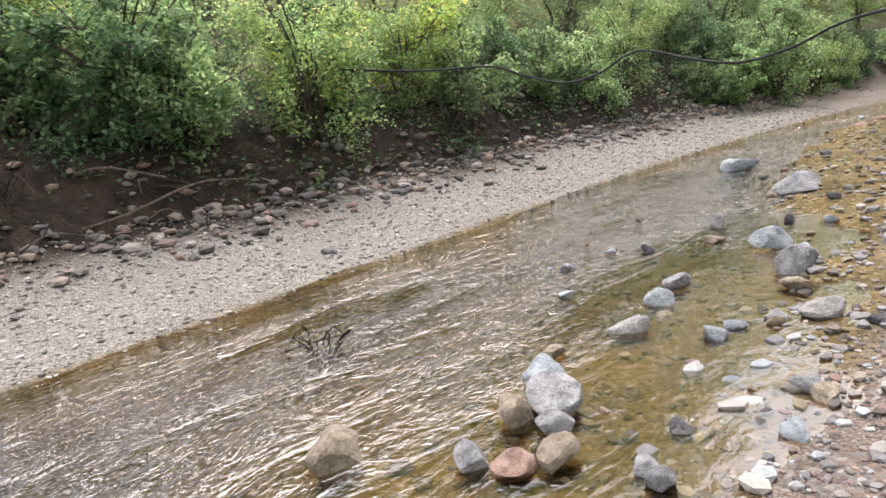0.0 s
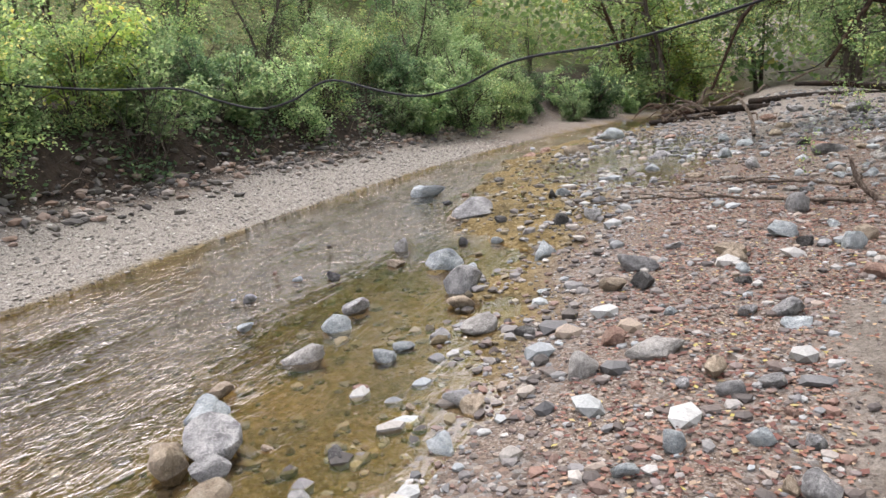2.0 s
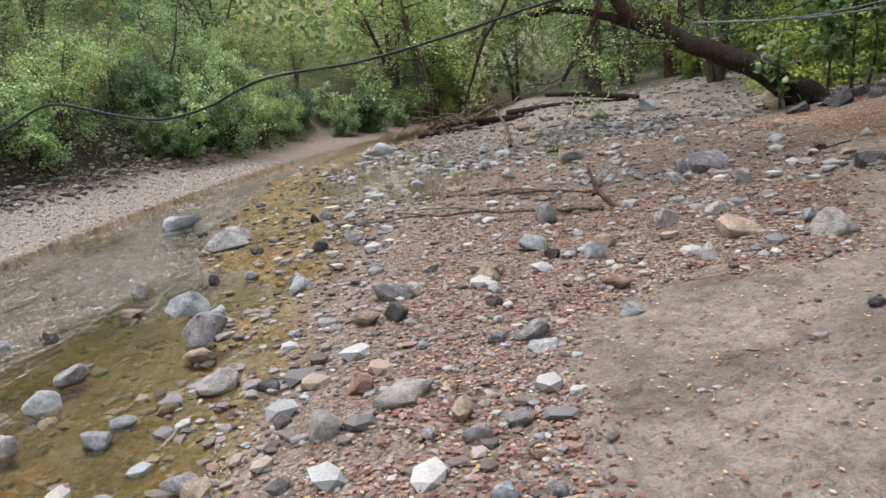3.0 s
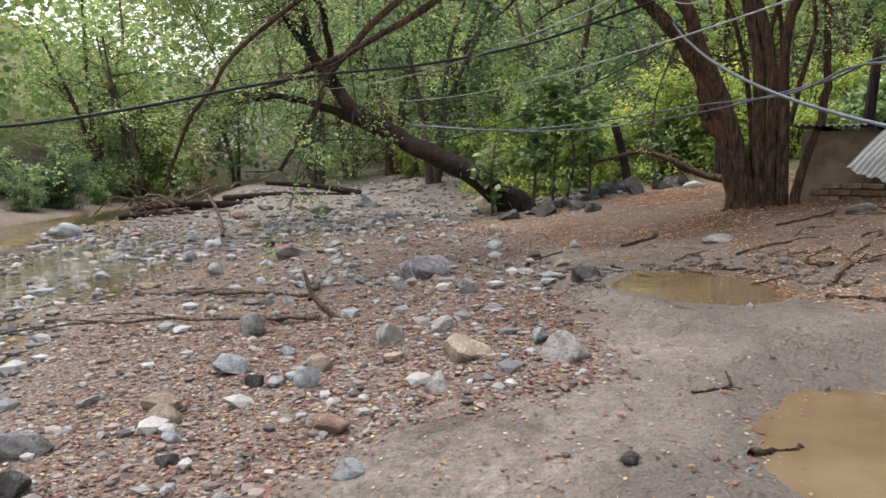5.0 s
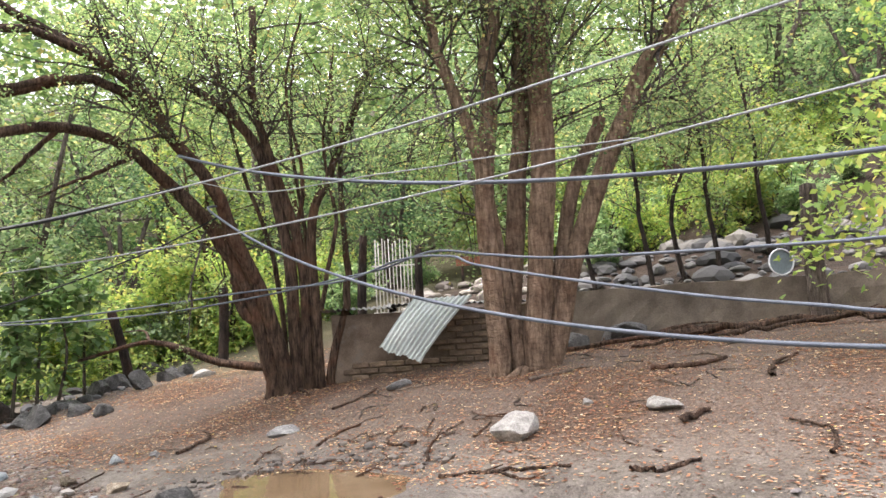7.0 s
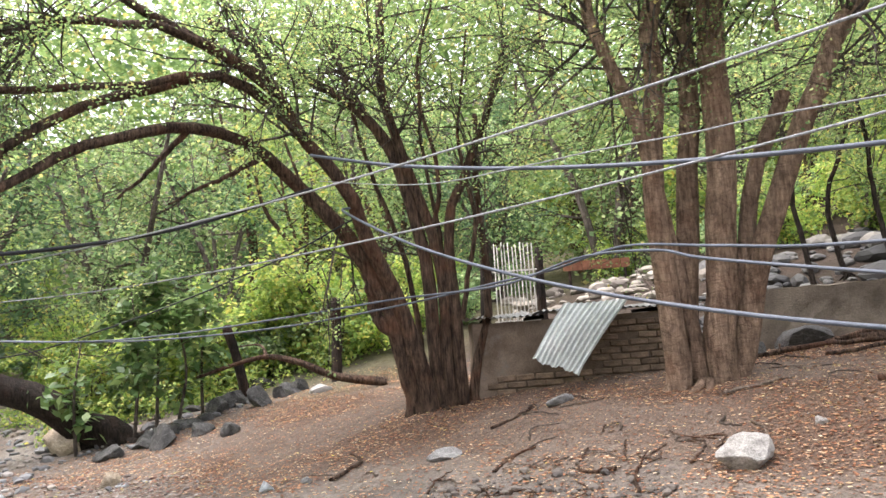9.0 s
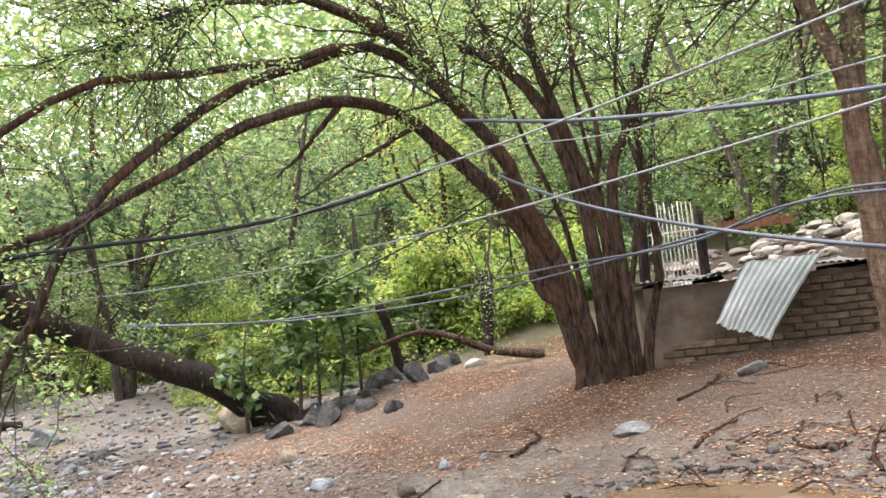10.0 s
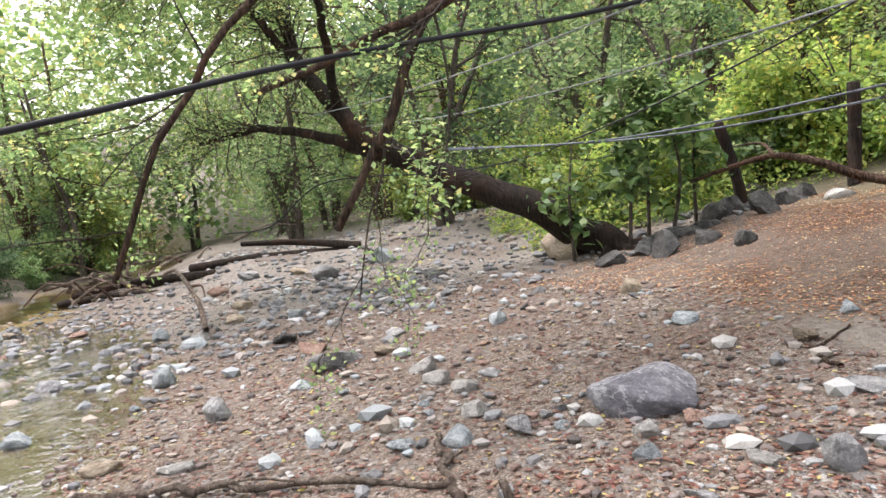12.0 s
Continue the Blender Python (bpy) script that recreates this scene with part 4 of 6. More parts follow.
# ---- trees ----
def set_tree(name, base, stems, bark, leaf, leaf_size, twigs, label, per=26, scatter=0.14, lift=0.0, twig_len=1.1, seed=1, from_share=0.45, droop=0.3, leafy=1.0):
    """A tree with its main stems given by a few bends each; side limbs, twigs and leaves grow from them."""
    g = np.random.default_rng(seed)
    root = thing(name, *base, label, "tree")
    b = np.array(base)
    tips, limbs = [], []
    for k, (pts, r0, r1, carry) in enumerate(stems):
        curve = spline(np.array(pts) - b, 22)
        knots = np.random.default_rng(seed * 50 + k).normal(0, 0.16 * (r0 + r1) / 2 + 0.012, (22, 3))
        curve[2:-1] += (knots[2:-1] + knots[1:-2]) * 0.5
        part("trunk" if r0 > 0.1 else "limb", tube(curve, r0, r1, 18 if r0 > 0.1 else 8, 0.055, seed + k, 0.25 * r0 if r0 > 0.1 and pts[0][2] < b[2] + 1.2 else 0), bark, root)
        for _ in range(int(twigs * carry)):
            i = int(g.uniform(from_share, 0.99) * 21)
            h = curve[min(i + 1, 21)] - curve[i]
            h = h / (np.linalg.norm(h) + 1e-9) * 0.6 + g.normal(0, 0.6, 3) + (0, 0, lift)
            h /= np.linalg.norm(h)
            rad = (r0 + (r1 - r0) * i / 21) * 0.35
            branch_out(g, curve[i], h, twig_len * g.uniform(0.6, 1.5), max(min(rad, 0.028), 0.008), 2, limbs, tips, lift, 0.6, 3, 0.3, 5)
    gr = np.random.default_rng(seed + 900)
    big = max(r0 for _, r0, _, _ in stems)
    for k in range(7):
        a, L = 6.28 * (k + gr.uniform(0, 0.7)) / 7, big * gr.uniform(2.2, 4.5)
        end = np.array([math.cos(a) * (big * 1.6 + L), math.sin(a) * (big * 1.6 + L)])
        drop = float(height(b[0] + end[0], b[1] + end[1])) - b[2]
        part("root", tube(spline([(end[0] * 0.16, end[1] * 0.16, 0.1), (end[0] * 0.5, end[1] * 0.5, 0.01 + 0.5 * drop), (end[0], end[1], drop - 0.06)], 9), big * 0.3, big * 0.1, 8, 0.1, seed + k), bark, root)
    if limbs:
        tagged(part("branchwork", join([tube(p, a, c, 3) for p, a, c in limbs]), BARK_GREY, root), kind="stuff")
        part("crown", leaves(on_twigs(g, [t for t in tips if g.uniform() < leafy], per, scatter), leaf_size, g, droop), leaf, root)
    return root


MT = (14.87, 3.95, 1.05)
set_tree("multi_stemmed_tree", MT, [
    ([(14.9, 4.35, 0.85), (14.86, 4.31, 1.4), (14.74, 4.49, 2.45), (14.65, 4.79, 3.22), (14.58, 5.18, 3.83), (14.51, 5.63, 4.36)], 0.15, 0.11, 0.3),
    ([(14.51, 5.63, 4.36), (13.96, 6.28, 5.0), (13.22, 6.91, 5.13), (12.43, 7.56, 4.79), (11.75, 7.99, 4.35), (10.99, 8.45, 3.8), (10.2, 8.7, 3.35), (9.57, 8.95, 3.05), (9.09, 9.42, 2.8)], 0.1, 0.024, 0.25),
    ([(14.16, 5.15, 4.57), (14.0, 5.9, 5.5), (13.65, 6.55, 5.95), (13.1, 7.2, 5.65), (12.28, 7.77, 5.2), (11.62, 8.25, 4.63), (10.97, 8.6, 4.0), (10.5, 8.75, 3.5), (10.0, 8.6, 3.1), (9.72, 8.67, 2.57), (9.56, 8.79, 2.33), (9.35, 9.0, 1.76)], 0.085, 0.03, 0.22),
    ([(13.65, 6.55, 5.95), (12.97, 6.98, 5.7), (12.48, 7.38, 5.45), (11.67, 8.16, 5.2), (10.8, 8.9, 4.9), (10.09, 9.72, 4.05), (9.6, 10.2, 3.5), (9.3, 10.4, 2.95), (9.0, 10.6, 2.4), (8.7, 10.8, 1.5)], 0.055, 0.025, 0.3),
    ([(13.22, 6.91, 5.1), (13.16, 7.36, 4.64), (13.17, 7.57, 4.44), (13.18, 7.85, 4.23)], 0.045, 0.015, 0.35),
    ([(13.99, 6.15, 4.85), (13.79, 6.82, 4.5), (13.6, 7.36, 4.2)], 0.045, 0.015, 0.35),
    ([(13.77, 6.01, 5.88), (13.52, 6.62, 6.29), (13.08, 7.15, 6.43), (12.56, 7.89, 6.36), (12.16, 8.59, 6.12), (11.6, 9.2, 5.5)], 0.09, 0.03, 4.5),
    ([(13.43, 7.11, 6.58), (12.7, 8.3, 7.2), (11.7, 9.6, 7.5), (10.6, 10.9, 7.3)], 0.07, 0.02, 5.0),
    ([(14.85, 4.1, 0.85), (14.8, 4.09, 1.5), (14.59, 4.45, 2.85), (14.35, 4.87, 3.93), (14.16, 5.15, 4.57), (13.96, 5.63, 5.21), (13.77, 6.01, 5.88), (13.43, 7.11, 6.58)], 0.14, 0.07, 1.2),
    ([(14.88, 3.92, 0.85), (14.86, 3.92, 1.5), (14.77, 3.99, 3.32), (14.73, 4.28, 4.7), (14.73, 4.71, 5.52), (14.75, 5.35, 6.08), (14.76, 7.09, 7.3)], 0.12, 0.06, 1.3),
    ([(14.9, 3.75, 0.9), (14.87, 3.76, 1.5), (14.77, 3.77, 3.05), (14.72, 3.96, 4.07), (14.65, 4.32, 5.19), (14.61, 4.44, 6.15), (14.55, 4.4, 7.43)], 0.105, 0.06, 0.9),
    ([(14.95, 3.55, 0.9), (14.89, 3.57, 1.3), (14.8, 3.63, 2.79), (14.75, 3.56, 3.95), (14.75, 3.28, 4.6), (14.74, 2.86, 5.5), (14.7, 2.49, 6.58)], 0.11, 0.045, 0.9),
    ([(15.1, 3.4, 0.95), (14.99, 3.4, 1.33), (15.01, 3.08, 2.57), (15.07, 3.06, 3.25), (15.09, 3.09, 4.29), (15.08, 3.04, 5.6)], 0.09, 0.04, 0.8),
    ([(14.78, 4.27, 2.0), (14.73, 4.73, 2.51), (14.66, 4.85, 3.14)], 0.11, 0.07, 0.0),
    ([(15.1, 3.8, 1.5), (15.1, 3.7, 3.2), (15.2, 3.9, 5.2), (15.2, 3.8, 7.0)], 0.05, 0.02, 0.5),
    ([(15.2, 4.1, 1.3), (15.25, 4.3, 3.4), (15.3, 4.9, 5.4), (15.4, 5.2, 7.2)], 0.055, 0.02, 0.5),
    ([(14.8, 3.5, 2.4), (14.7, 3.2, 3.8), (14.75, 3.35, 5.2), (14.6, 3.1, 6.8)], 0.045, 0.018, 0.5),
    ([(14.75, 3.9, 3.4), (14.6, 3.7, 4.6), (14.5, 3.9, 6.0), (14.3, 3.6, 7.2)], 0.045, 0.018, 0.5),
    ([(14.7, 4.3, 4.7), (14.9, 4.9, 6.0), (15.1, 5.6, 7.6)], 0.06, 0.02, 1.2),
], BARK_BROWN, LEAF_FINE, 0.048, 17, "multi-stemmed brown tree with arching limbs and small green leaves", 38, 0.07, 0.0, 1.2, 11, 0.66, 0.3, 0.5)

RT = (13.2, 0.5, 1.25)
set_tree("thick_trunked_tree", RT, [
    ([(13.2, 0.95, 1.1), (13.17, 0.93, 1.46), (13.11, 0.97, 2.84), (13.04, 0.97, 4.23), (12.97, 0.82, 5.78), (12.94, 0.75, 6.87), (12.9, 0.7, 9)], 0.17, 0.1, 0.8),
    ([(13.4, 0.75, 1.1), (13.35, 0.73, 1.37), (13.3, 0.5, 3.49), (13.25, 0.34, 5.05), (13.2, 0.25, 6.52), (13.2, 0.3, 9)], 0.18, 0.1, 0.8),
    ([(13.1, 0.43, 1.05), (13.15, 0.43, 1.27), (13.02, 0.24, 2.9), (12.87, 0.12, 4.59), (12.77, 0.1, 5.75), (12.65, 0.05, 6.98), (12.5, 0, 9)], 0.22, 0.14, 0.8),
    ([(13.2, 0.2, 1.1), (13.16, 0.18, 1.49), (12.91, -0.27, 2.95), (12.67, -0.74, 4.31), (12.44, -1.26, 5.43), (12.26, -1.71, 6.16), (12, -2.3, 7.5)], 0.17, 0.1, 0.8),
    ([(13.25, 0.6, 1.4), (13.2, 0.75, 2.66), (13.05, 1.08, 4.58), (13.04, 1.51, 5.86), (13.04, 1.73, 6.85), (13.0, 2.1, 8)], 0.12, 0.06, 1.0),
    ([(13.2, 0.15, 1.6), (13.12, 0.04, 2.38), (13.02, -0.37, 4.02), (12.96, -0.78, 4.94)], 0.13, 0.09, 0.0),
], BARK_RINGED, LEAF_FINE, 0.055, 26, "tall tree of several thick ringed red-brown trunks", 34, 0.17, 0.0, 1.4, 23, 0.55)

LT = (17.8, 9.95, 0.62)
set_tree("leaning_tree", LT, [
    ([(17.95, 9.5, 0.35), (17.75, 10.02, 0.82), (17.54, 10.83, 1.3), (17.25, 11.83, 1.91), (16.94, 12.85, 2.37), (16.67, 13.79, 2.78), (16.47, 14.54, 3.12)], 0.36, 0.17, 0.2),
    ([(16.75, 13.4, 2.65), (16.4, 14.2, 3.3), (16.17, 14.7, 3.9), (16.09, 15.29, 4.71), (16.18, 15.67, 5.77), (16.22, 16.17, 6.97)], 0.22, 0.09, 2.2),
    ([(16.5, 14.3, 3.0), (15.87, 14.96, 3.33), (15.5, 16.11, 3.56), (15.15, 17.2, 3.44)], 0.13, 0.04, 1.4),
    ([(16.17, 14.51, 3.7), (15.3, 13.9, 4.9), (14.6, 13.6, 5.6), (13.8, 14.6, 5.8), (13.0, 15.8, 5.6)], 0.1, 0.03, 1.2),
    ([(16.09, 15.29, 4.71), (15.2, 15.9, 6.0), (14.2, 16.8, 6.4), (13.2, 18, 6.6)], 0.1, 0.03, 2.4),
], BARK_BLACK, LEAF_FINE, 0.06, 24, "dark leaning tree slanting low over the stream bed", 24, 0.15, 0.1, 1.0, 37, 0.6)

def woodland_tree(seed, tall, bark, leaf, size, per, name, label, stems=3, spread=0.35, low=0.3):
    """A free-standing tree of some slender stems with a loose, uneven crown."""
    g = np.random.default_rng(seed)
    root = thing(name, 0, 0, 0, label, "tree", "woodland trees")
    limbs, tips = [], []
    for k in range(stems):
        a = g.uniform(0, 6.28)
        top = np.array([math.cos(a) * tall * spread * g.uniform(0.3, 1), math.sin(a) * tall * spread * g.uniform(0.3, 1), tall * g.uniform(0.7, 1.0)])
        curve = spline([np.array([math.cos(a) * 0.15, math.sin(a) * 0.15, -0.3]), top * (0.25, 0.25, 0.35) + g.normal(0, 0.1, 3), top * (0.7, 0.7, 0.7) + g.normal(0, 0.2, 3), top], 14)
        part("trunk", tube(curve, tall * 0.017, tall * 0.005, 8, 0.06, seed + k), bark, root)
        for _ in range(9):
            i = int(g.uniform(low, 0.98) * 13)
            h = g.normal(0, 1, 3) * (1, 1, 0.45) + (0, 0, 0.15)
            h /= np.linalg.norm(h)
            branch_out(g, curve[i], h, tall * 0.2 * g.uniform(0.6, 1.3), tall * 0.005, 2, limbs, tips, 0.05, 0.7, 3, 0.25, 4, False)
    tagged(part("branchwork", join([tube(p, a, c, 3) for p, a, c in limbs]), bark, root), kind="stuff")
    part("crown", leaves(on_twigs(g, tips, per, tall * 0.028), size, g, 0.3), leaf, root)
    return root


def shrub(seed, tall, wide, bark, leaf, size, per, label, droop=-0.15):
    """A bush: many arching stems from one stool, leafy almost to the ground."""
    g = np.random.default_rng(seed)
    root = thing("shrub", 0, 0, 0, label, "shrub", "bank shrubs")
    limbs, tips = [], []
    for k in range(11):
        a, r = g.uniform(0, 6.28), wide * g.uniform(0.1, 1.0) ** 0.7
        end = np.array([math.cos(a) * r, math.sin(a) * r, tall * g.uniform(0.45, 1.0)])
        curve = spline([(g.normal(0, 0.1), g.normal(0, 0.1), -0.2), end * (0.3, 0.3, 0.6), end], 8)
        limbs.append((curve, 0.03, 0.012))
        for _ in range(5):
            i = int(g.uniform(0.25, 0.99) * 7)
            h = g.normal(0, 1, 3) * (1, 1, 0.5) + (math.cos(a) * 0.5, math.sin(a) * 0.5, 0)
            h /= np.linalg.norm(h)
            branch_out(g, curve[i], h, tall * 0.26 * g.uniform(0.6, 1.3), 0.01, 1, limbs, tips, droop, 0.7, 4, 0.25, 4, False)
    tagged(part("branchwork", join([tube(p, a, c, 3) for p, a, c in limbs]), bark, root), kind="stuff")
    part("foliage", leaves(on_twigs(g, tips, per, tall * 0.032), size, g, 0.45), leaf, root)
    return root


def settle(ob, x, y, turn, scale):
    ob.matrix_basis = pose(x, y, float(height(x, y)) - 0.05, 0, 0, turn) @ Matrix.Scale(scale, 4)


def spread_things(masters, spots, g, lo=0.8, hi=1.25):
    """Sets the masters on the first spots and copies of them on the rest."""
    for i, (x, y) in enumerate(spots):
        m = masters[i % len(masters)]
        if i < len(masters):
            settle(m, x, y, g.uniform(0, 360), 1.0)
        else:
            z = float(height(x, y)) - 0.05
            copy_thing(m, pose(x, y, z, 0, 0, g.uniform(0, 360)) @ Matrix.Scale(g.uniform(lo, hi), 4))


g = np.random.default_rng(5)
bushes = [
    shrub(101, 2.3, 1.3, BARK_GREY, LEAF_MID, 0.08, 34, "dense green shrub on the steep river bank"),
    shrub(102, 2.0, 1.2, BARK_GREY, LEAF_DARK, 0.085, 30, "dark green shrub overhanging the river bank"),
    shrub(103, 2.7, 1.5, BARK_GREY, LEAF_FINE, 0.066, 40, "feathery light green shrub on the river bank"),
    shrub(104, 1.7, 1.1, BARK_GREY, LEAF_MID, 0.115, 22, "broad-leaved green shrub on the river bank"),
    shrub(105, 1.8, 1.2, BARK_GREY, LEAF_MID, 0.08, 28, "low green shrub on the shaded river bank"),
]
lime = [
    shrub(111, 1.9, 1.3, BARK_GREY, LEAF_LIME, 0.1, 15, "bright yellow-green undergrowth bush"),
    shrub(112, 1.5, 1.2, BARK_GREY, LEAF_MID, 0.11, 16, "leafy green undergrowth bush under the trees"),
    shrub(113, 2.4, 1.4, BARK_GREY, LEAF_LIME, 0.12, 16, "tall yellow-green bush in the clearing"),
]
spots = []
for v in np.arange(-4, 30, 1.8):
    spots.append(to_xy(-9.35 + g.normal(0, 0.3), v + g.normal(0, 0.5)))
    spots.append(to_xy(-11.8 + g.normal(0, 0.5), v + 0.8 + g.normal(0, 0.5)))
    if v < 4:
        spots.append(to_xy(-14.2 + g.normal(0, 0.9), v + 1.6 + g.normal(0, 0.6)))
for v in np.arange(19, 42, 2.2):
    spots.append(to_xy(-8.0 + g.normal(0, 0.4), v))
    spots.append(to_xy(-7.0 + g.normal(0, 0.3), v + 9))
spread_things(bushes, spots, g, 0.65, 1.35)


def dry_brush(seed, tall, wide):
    """A leafless tangle of thin dead stems from one stool."""
    g = np.random.default_rng(seed)
    root = thing("dry_brush", 0, 0, 0, "leafless grey-brown dry brush on the river bank", "brush", "dry brush")
    limbs, tips = [], []
    for k in range(14):
        h = g.normal(0, 1, 3) * (wide, wide, 0.2) + (0, 0, tall * 0.8)
        branch_out(g, g.normal(0, 0.15, 3) * (1, 1, 0) - (0, 0, 0.1), h / np.linalg.norm(h), tall * g.uniform(0.6, 1.1), 0.014, 2, limbs, tips, -0.25, 0.6, 3, 0.3, 5)
    tagged(part("branchwork", join([tube(p, a, c, 3) for p, a, c in limbs]), BARK_GREY, root), kind="stuff")
    return root


brush = [dry_brush(121, 1.3, 1.0), dry_brush(122, 1.7, 0.8), dry_brush(123, 1.0, 1.3)]
spread_things(brush, [to_xy((-9.2, -10.9, -12.9, -16)[k % 4] + g.normal(0, 0.3), -7 + 1.15 * k + g.normal(0, 0.5)) for k in range(32)], g, 0.8, 1.4)
spots = [(-3.5, 14.1), (-6.9, 10.1), (-2.0, 16.7)]
# thicket beyond the row of boulders and under the trees
for k in range(24):
    a, r = g.uniform(0.05, 0.85), g.uniform(18.5, 30)
    spots.append((4 + r * math.cos(a), 3 + r * math.sin(a)))
for k in range(12):
    a, r = g.uniform(-0.75, 0.05), g.uniform(24, 34)
    spots.append((4 + r * math.cos(a), 3 + r * math.sin(a)))
for k in range(9):
    s, back = (k + g.uniform(0, 0.8)) / 9, g.uniform(1.3, 3.6)
    spots.append((18.6 + 3.6 * s + back * 0.8, 10.4 - 4.4 * s + back * 0.6))
spots += [(22.6, 4.9), (23.8, 3.6), (25.2, 5.0), (24.2, 6.6), (26.5, 3.0), (22.9, 6.4)]
for k in range(7):
    spots.append((21.5 + g.uniform(0, 7), -11 + 1.3 * k + g.normal(0, 0.5)))
spots = [(x, y) for x, y in spots if not (14 < x < 20.5 and -9 < y < 4.2) and not 1 < along(x, y)[0] < 8.5 or along(x, y)[0] < 0]
spots += [(20.9, -3.4), (21.6, -5.0), (20.7, -6.4), (22.4, -3.9), (21.9, -7.6), (23.1, -6.0), (20.6, -8.4), (22.8, -9.2)]
spread_things(lime, spots, g, 0.8, 1.35)

trees = [
    woodland_tree(201, 7.0, BARK_GREY, LEAF_FINE, 0.14, 19, "tree", "slender tree with loose light green foliage", 3, 0.35, 0.2),
    woodland_tree(202, 8.5, BARK_GREY, LEAF_MID, 0.17, 19, "tree", "tall woodland tree with green foliage", 3, 0.35, 0.15),
    woodland_tree(203, 6.0, BARK_BROWN, LEAF_LIME, 0.14, 17, "tree", "young tree with yellow-green leaves", 3, 0.4, 0.15),
    woodland_tree(204, 9.5, BARK_BROWN, LEAF_FINE, 0.17, 20, "tree", "tall multi-stemmed tree with fine green leaves", 3, 0.3, 0.15),
    woodland_tree(205, 7.5, BARK_GREY, LEAF_DARK, 0.16, 17, "tree", "dark-leaved slender woodland tree"),
]
bank_spots = []
for v in np.arange(-5, 34, 3.8):
    bank_spots.append(to_xy(-12.8 + g.normal(0, 0.8), v + g.normal(0, 1)))
    bank_spots.append(to_xy(-18 + g.normal(0, 1.5), v + 1.6 + g.normal(0, 1)))
spots = []
# wood closing the river upstream
for k in range(8):
    spots.append(to_xy(g.uniform(-6, 9), g.uniform(33, 48)))
# wood behind the leaning tree, the hut and the rubble slope
for k in range(26):
    a = -0.8 + 1.75 * (k + g.uniform(0, 1)) / 26
    r = g.uniform(23, 40)
    spots.append((4 + r * math.cos(a), 3 + r * math.sin(a)))
spots = [(x, y) for x, y in spots if not (12 < x < 21 and -9 < y < 5) and not (-5 < along(x, y)[0] < 8.0 and along(x, y)[1] < 29)]
spread_things(trees, spots, g, 0.85, 1.3)
# taller trees close behind the leaning tree and the thicket
spots = [(8 + r * math.cos(a), 7 + r * math.sin(a)) for a, r in ((-0.4, 28), (-0.22, 27), (-0.05, 29), (0.34, 30), (0.66, 27))]
for i, (x, y) in enumerate(spots):
    copy_thing(trees[(3, 0)[i % 2]], pose(x, y, float(height(x, y)) - 0.05, 0, 0, g.uniform(0, 360)) @ Matrix.Scale(g.uniform(1.1, 1.45), 4))
for i, (x, y) in enumerate(bank_spots):
    copy_thing(trees[(0, 4, 1, 0, 1)[i % 5]], pose(x, y, float(height(x, y)) - 0.05, 0, 0, g.uniform(0, 360)) @ Matrix.Scale(g.uniform(0.42, 0.6) * (1.35 if i % 2 else 1), 4))

# far woods on the surrounding slopes
gf = np.random.default_rng(404)
n = 180000
a, r = gf.uniform(-1.1, 2.35, n), gf.uniform(40, 66, n)
x, y = 5 + r * np.cos(a), 5 + r * np.sin(a)
lump = 0.5 + 0.5 * wobble(x, y, 0.55)
z = height(x, y) + (17 + 11 * lump) * gf.uniform(0, 1, n) ** 0.75
gap = smooth(0.92, 1.05, a) * (1 - smooth(1.35, 1.5, a))
keep = z - height(x, y) < 26 - 12 * gap
x, y, z = x[keep], y[keep], z[keep]
v, f = leaves(np.stack([x, y, z], -1), 0.5, gf, 0.3, 0.42)
tagged(new("far_woods", fast_mesh("far_woods", v, f, LEAF_FINE)), "distant green woods closing the valley slopes", "woods", kind="stuff")
# low plants and creepers on the shaded far bank, weeds beyond the boulders
n = 9000
k = gf.integers(0, 150, n)
cu, cv = gf.uniform(-10.8, -8.6, 150), gf.uniform(-8, 26, 150)
x, y = to_xy(cu[k] + gf.normal(0, 0.2, n), cv[k] + gf.normal(0, 0.25, n))
v, f = leaves(np.stack([x, y, height(x, y) + 0.4 * gf.uniform(0, 1, n) ** 1.6], -1), 0.11, gf, -0.2)
tagged(new("bank_plants", fast_mesh("bank_plants", v, f, LEAF_DARK)), "dark low plants creeping over the far bank", "plants", kind="stuff")
n = 15000
k = gf.integers(0, 300, n)
cs, cb = gf.uniform(-0.15, 1.75, 300), gf.uniform(0.5, 7, 300)
x, y = (18.2 + 3.8 * cs + cb * 0.8)[k] + gf.normal(0, 0.22, n), (10.4 - 4.6 * cs + cb * 0.6)[k] + gf.normal(0, 0.22, n)
v, f = leaves(np.stack([x, y, height(x, y) + 0.7 * gf.uniform(0, 1, n) ** 1.4], -1), 0.13, gf, -0.3, 0.25)
tagged(new("weeds", fast_mesh("weeds", v, f, LEAF_LIME)), "tall yellow-green weeds beyond the boulders", "weeds", kind="stuff")


def crossed(base, pts, r0, r1, bark, name, label, category, sides=8, group="", lump=0.08, seed=3):
    """A loose limb, stick or log lying along pts."""
    p = np.array(pts, float)
    return tagged(new(name, fast_mesh(name, *tube(spline(p, max(6, 4 * len(p))), r0, r1, sides, lump, seed), bark, True)), label, category, group)


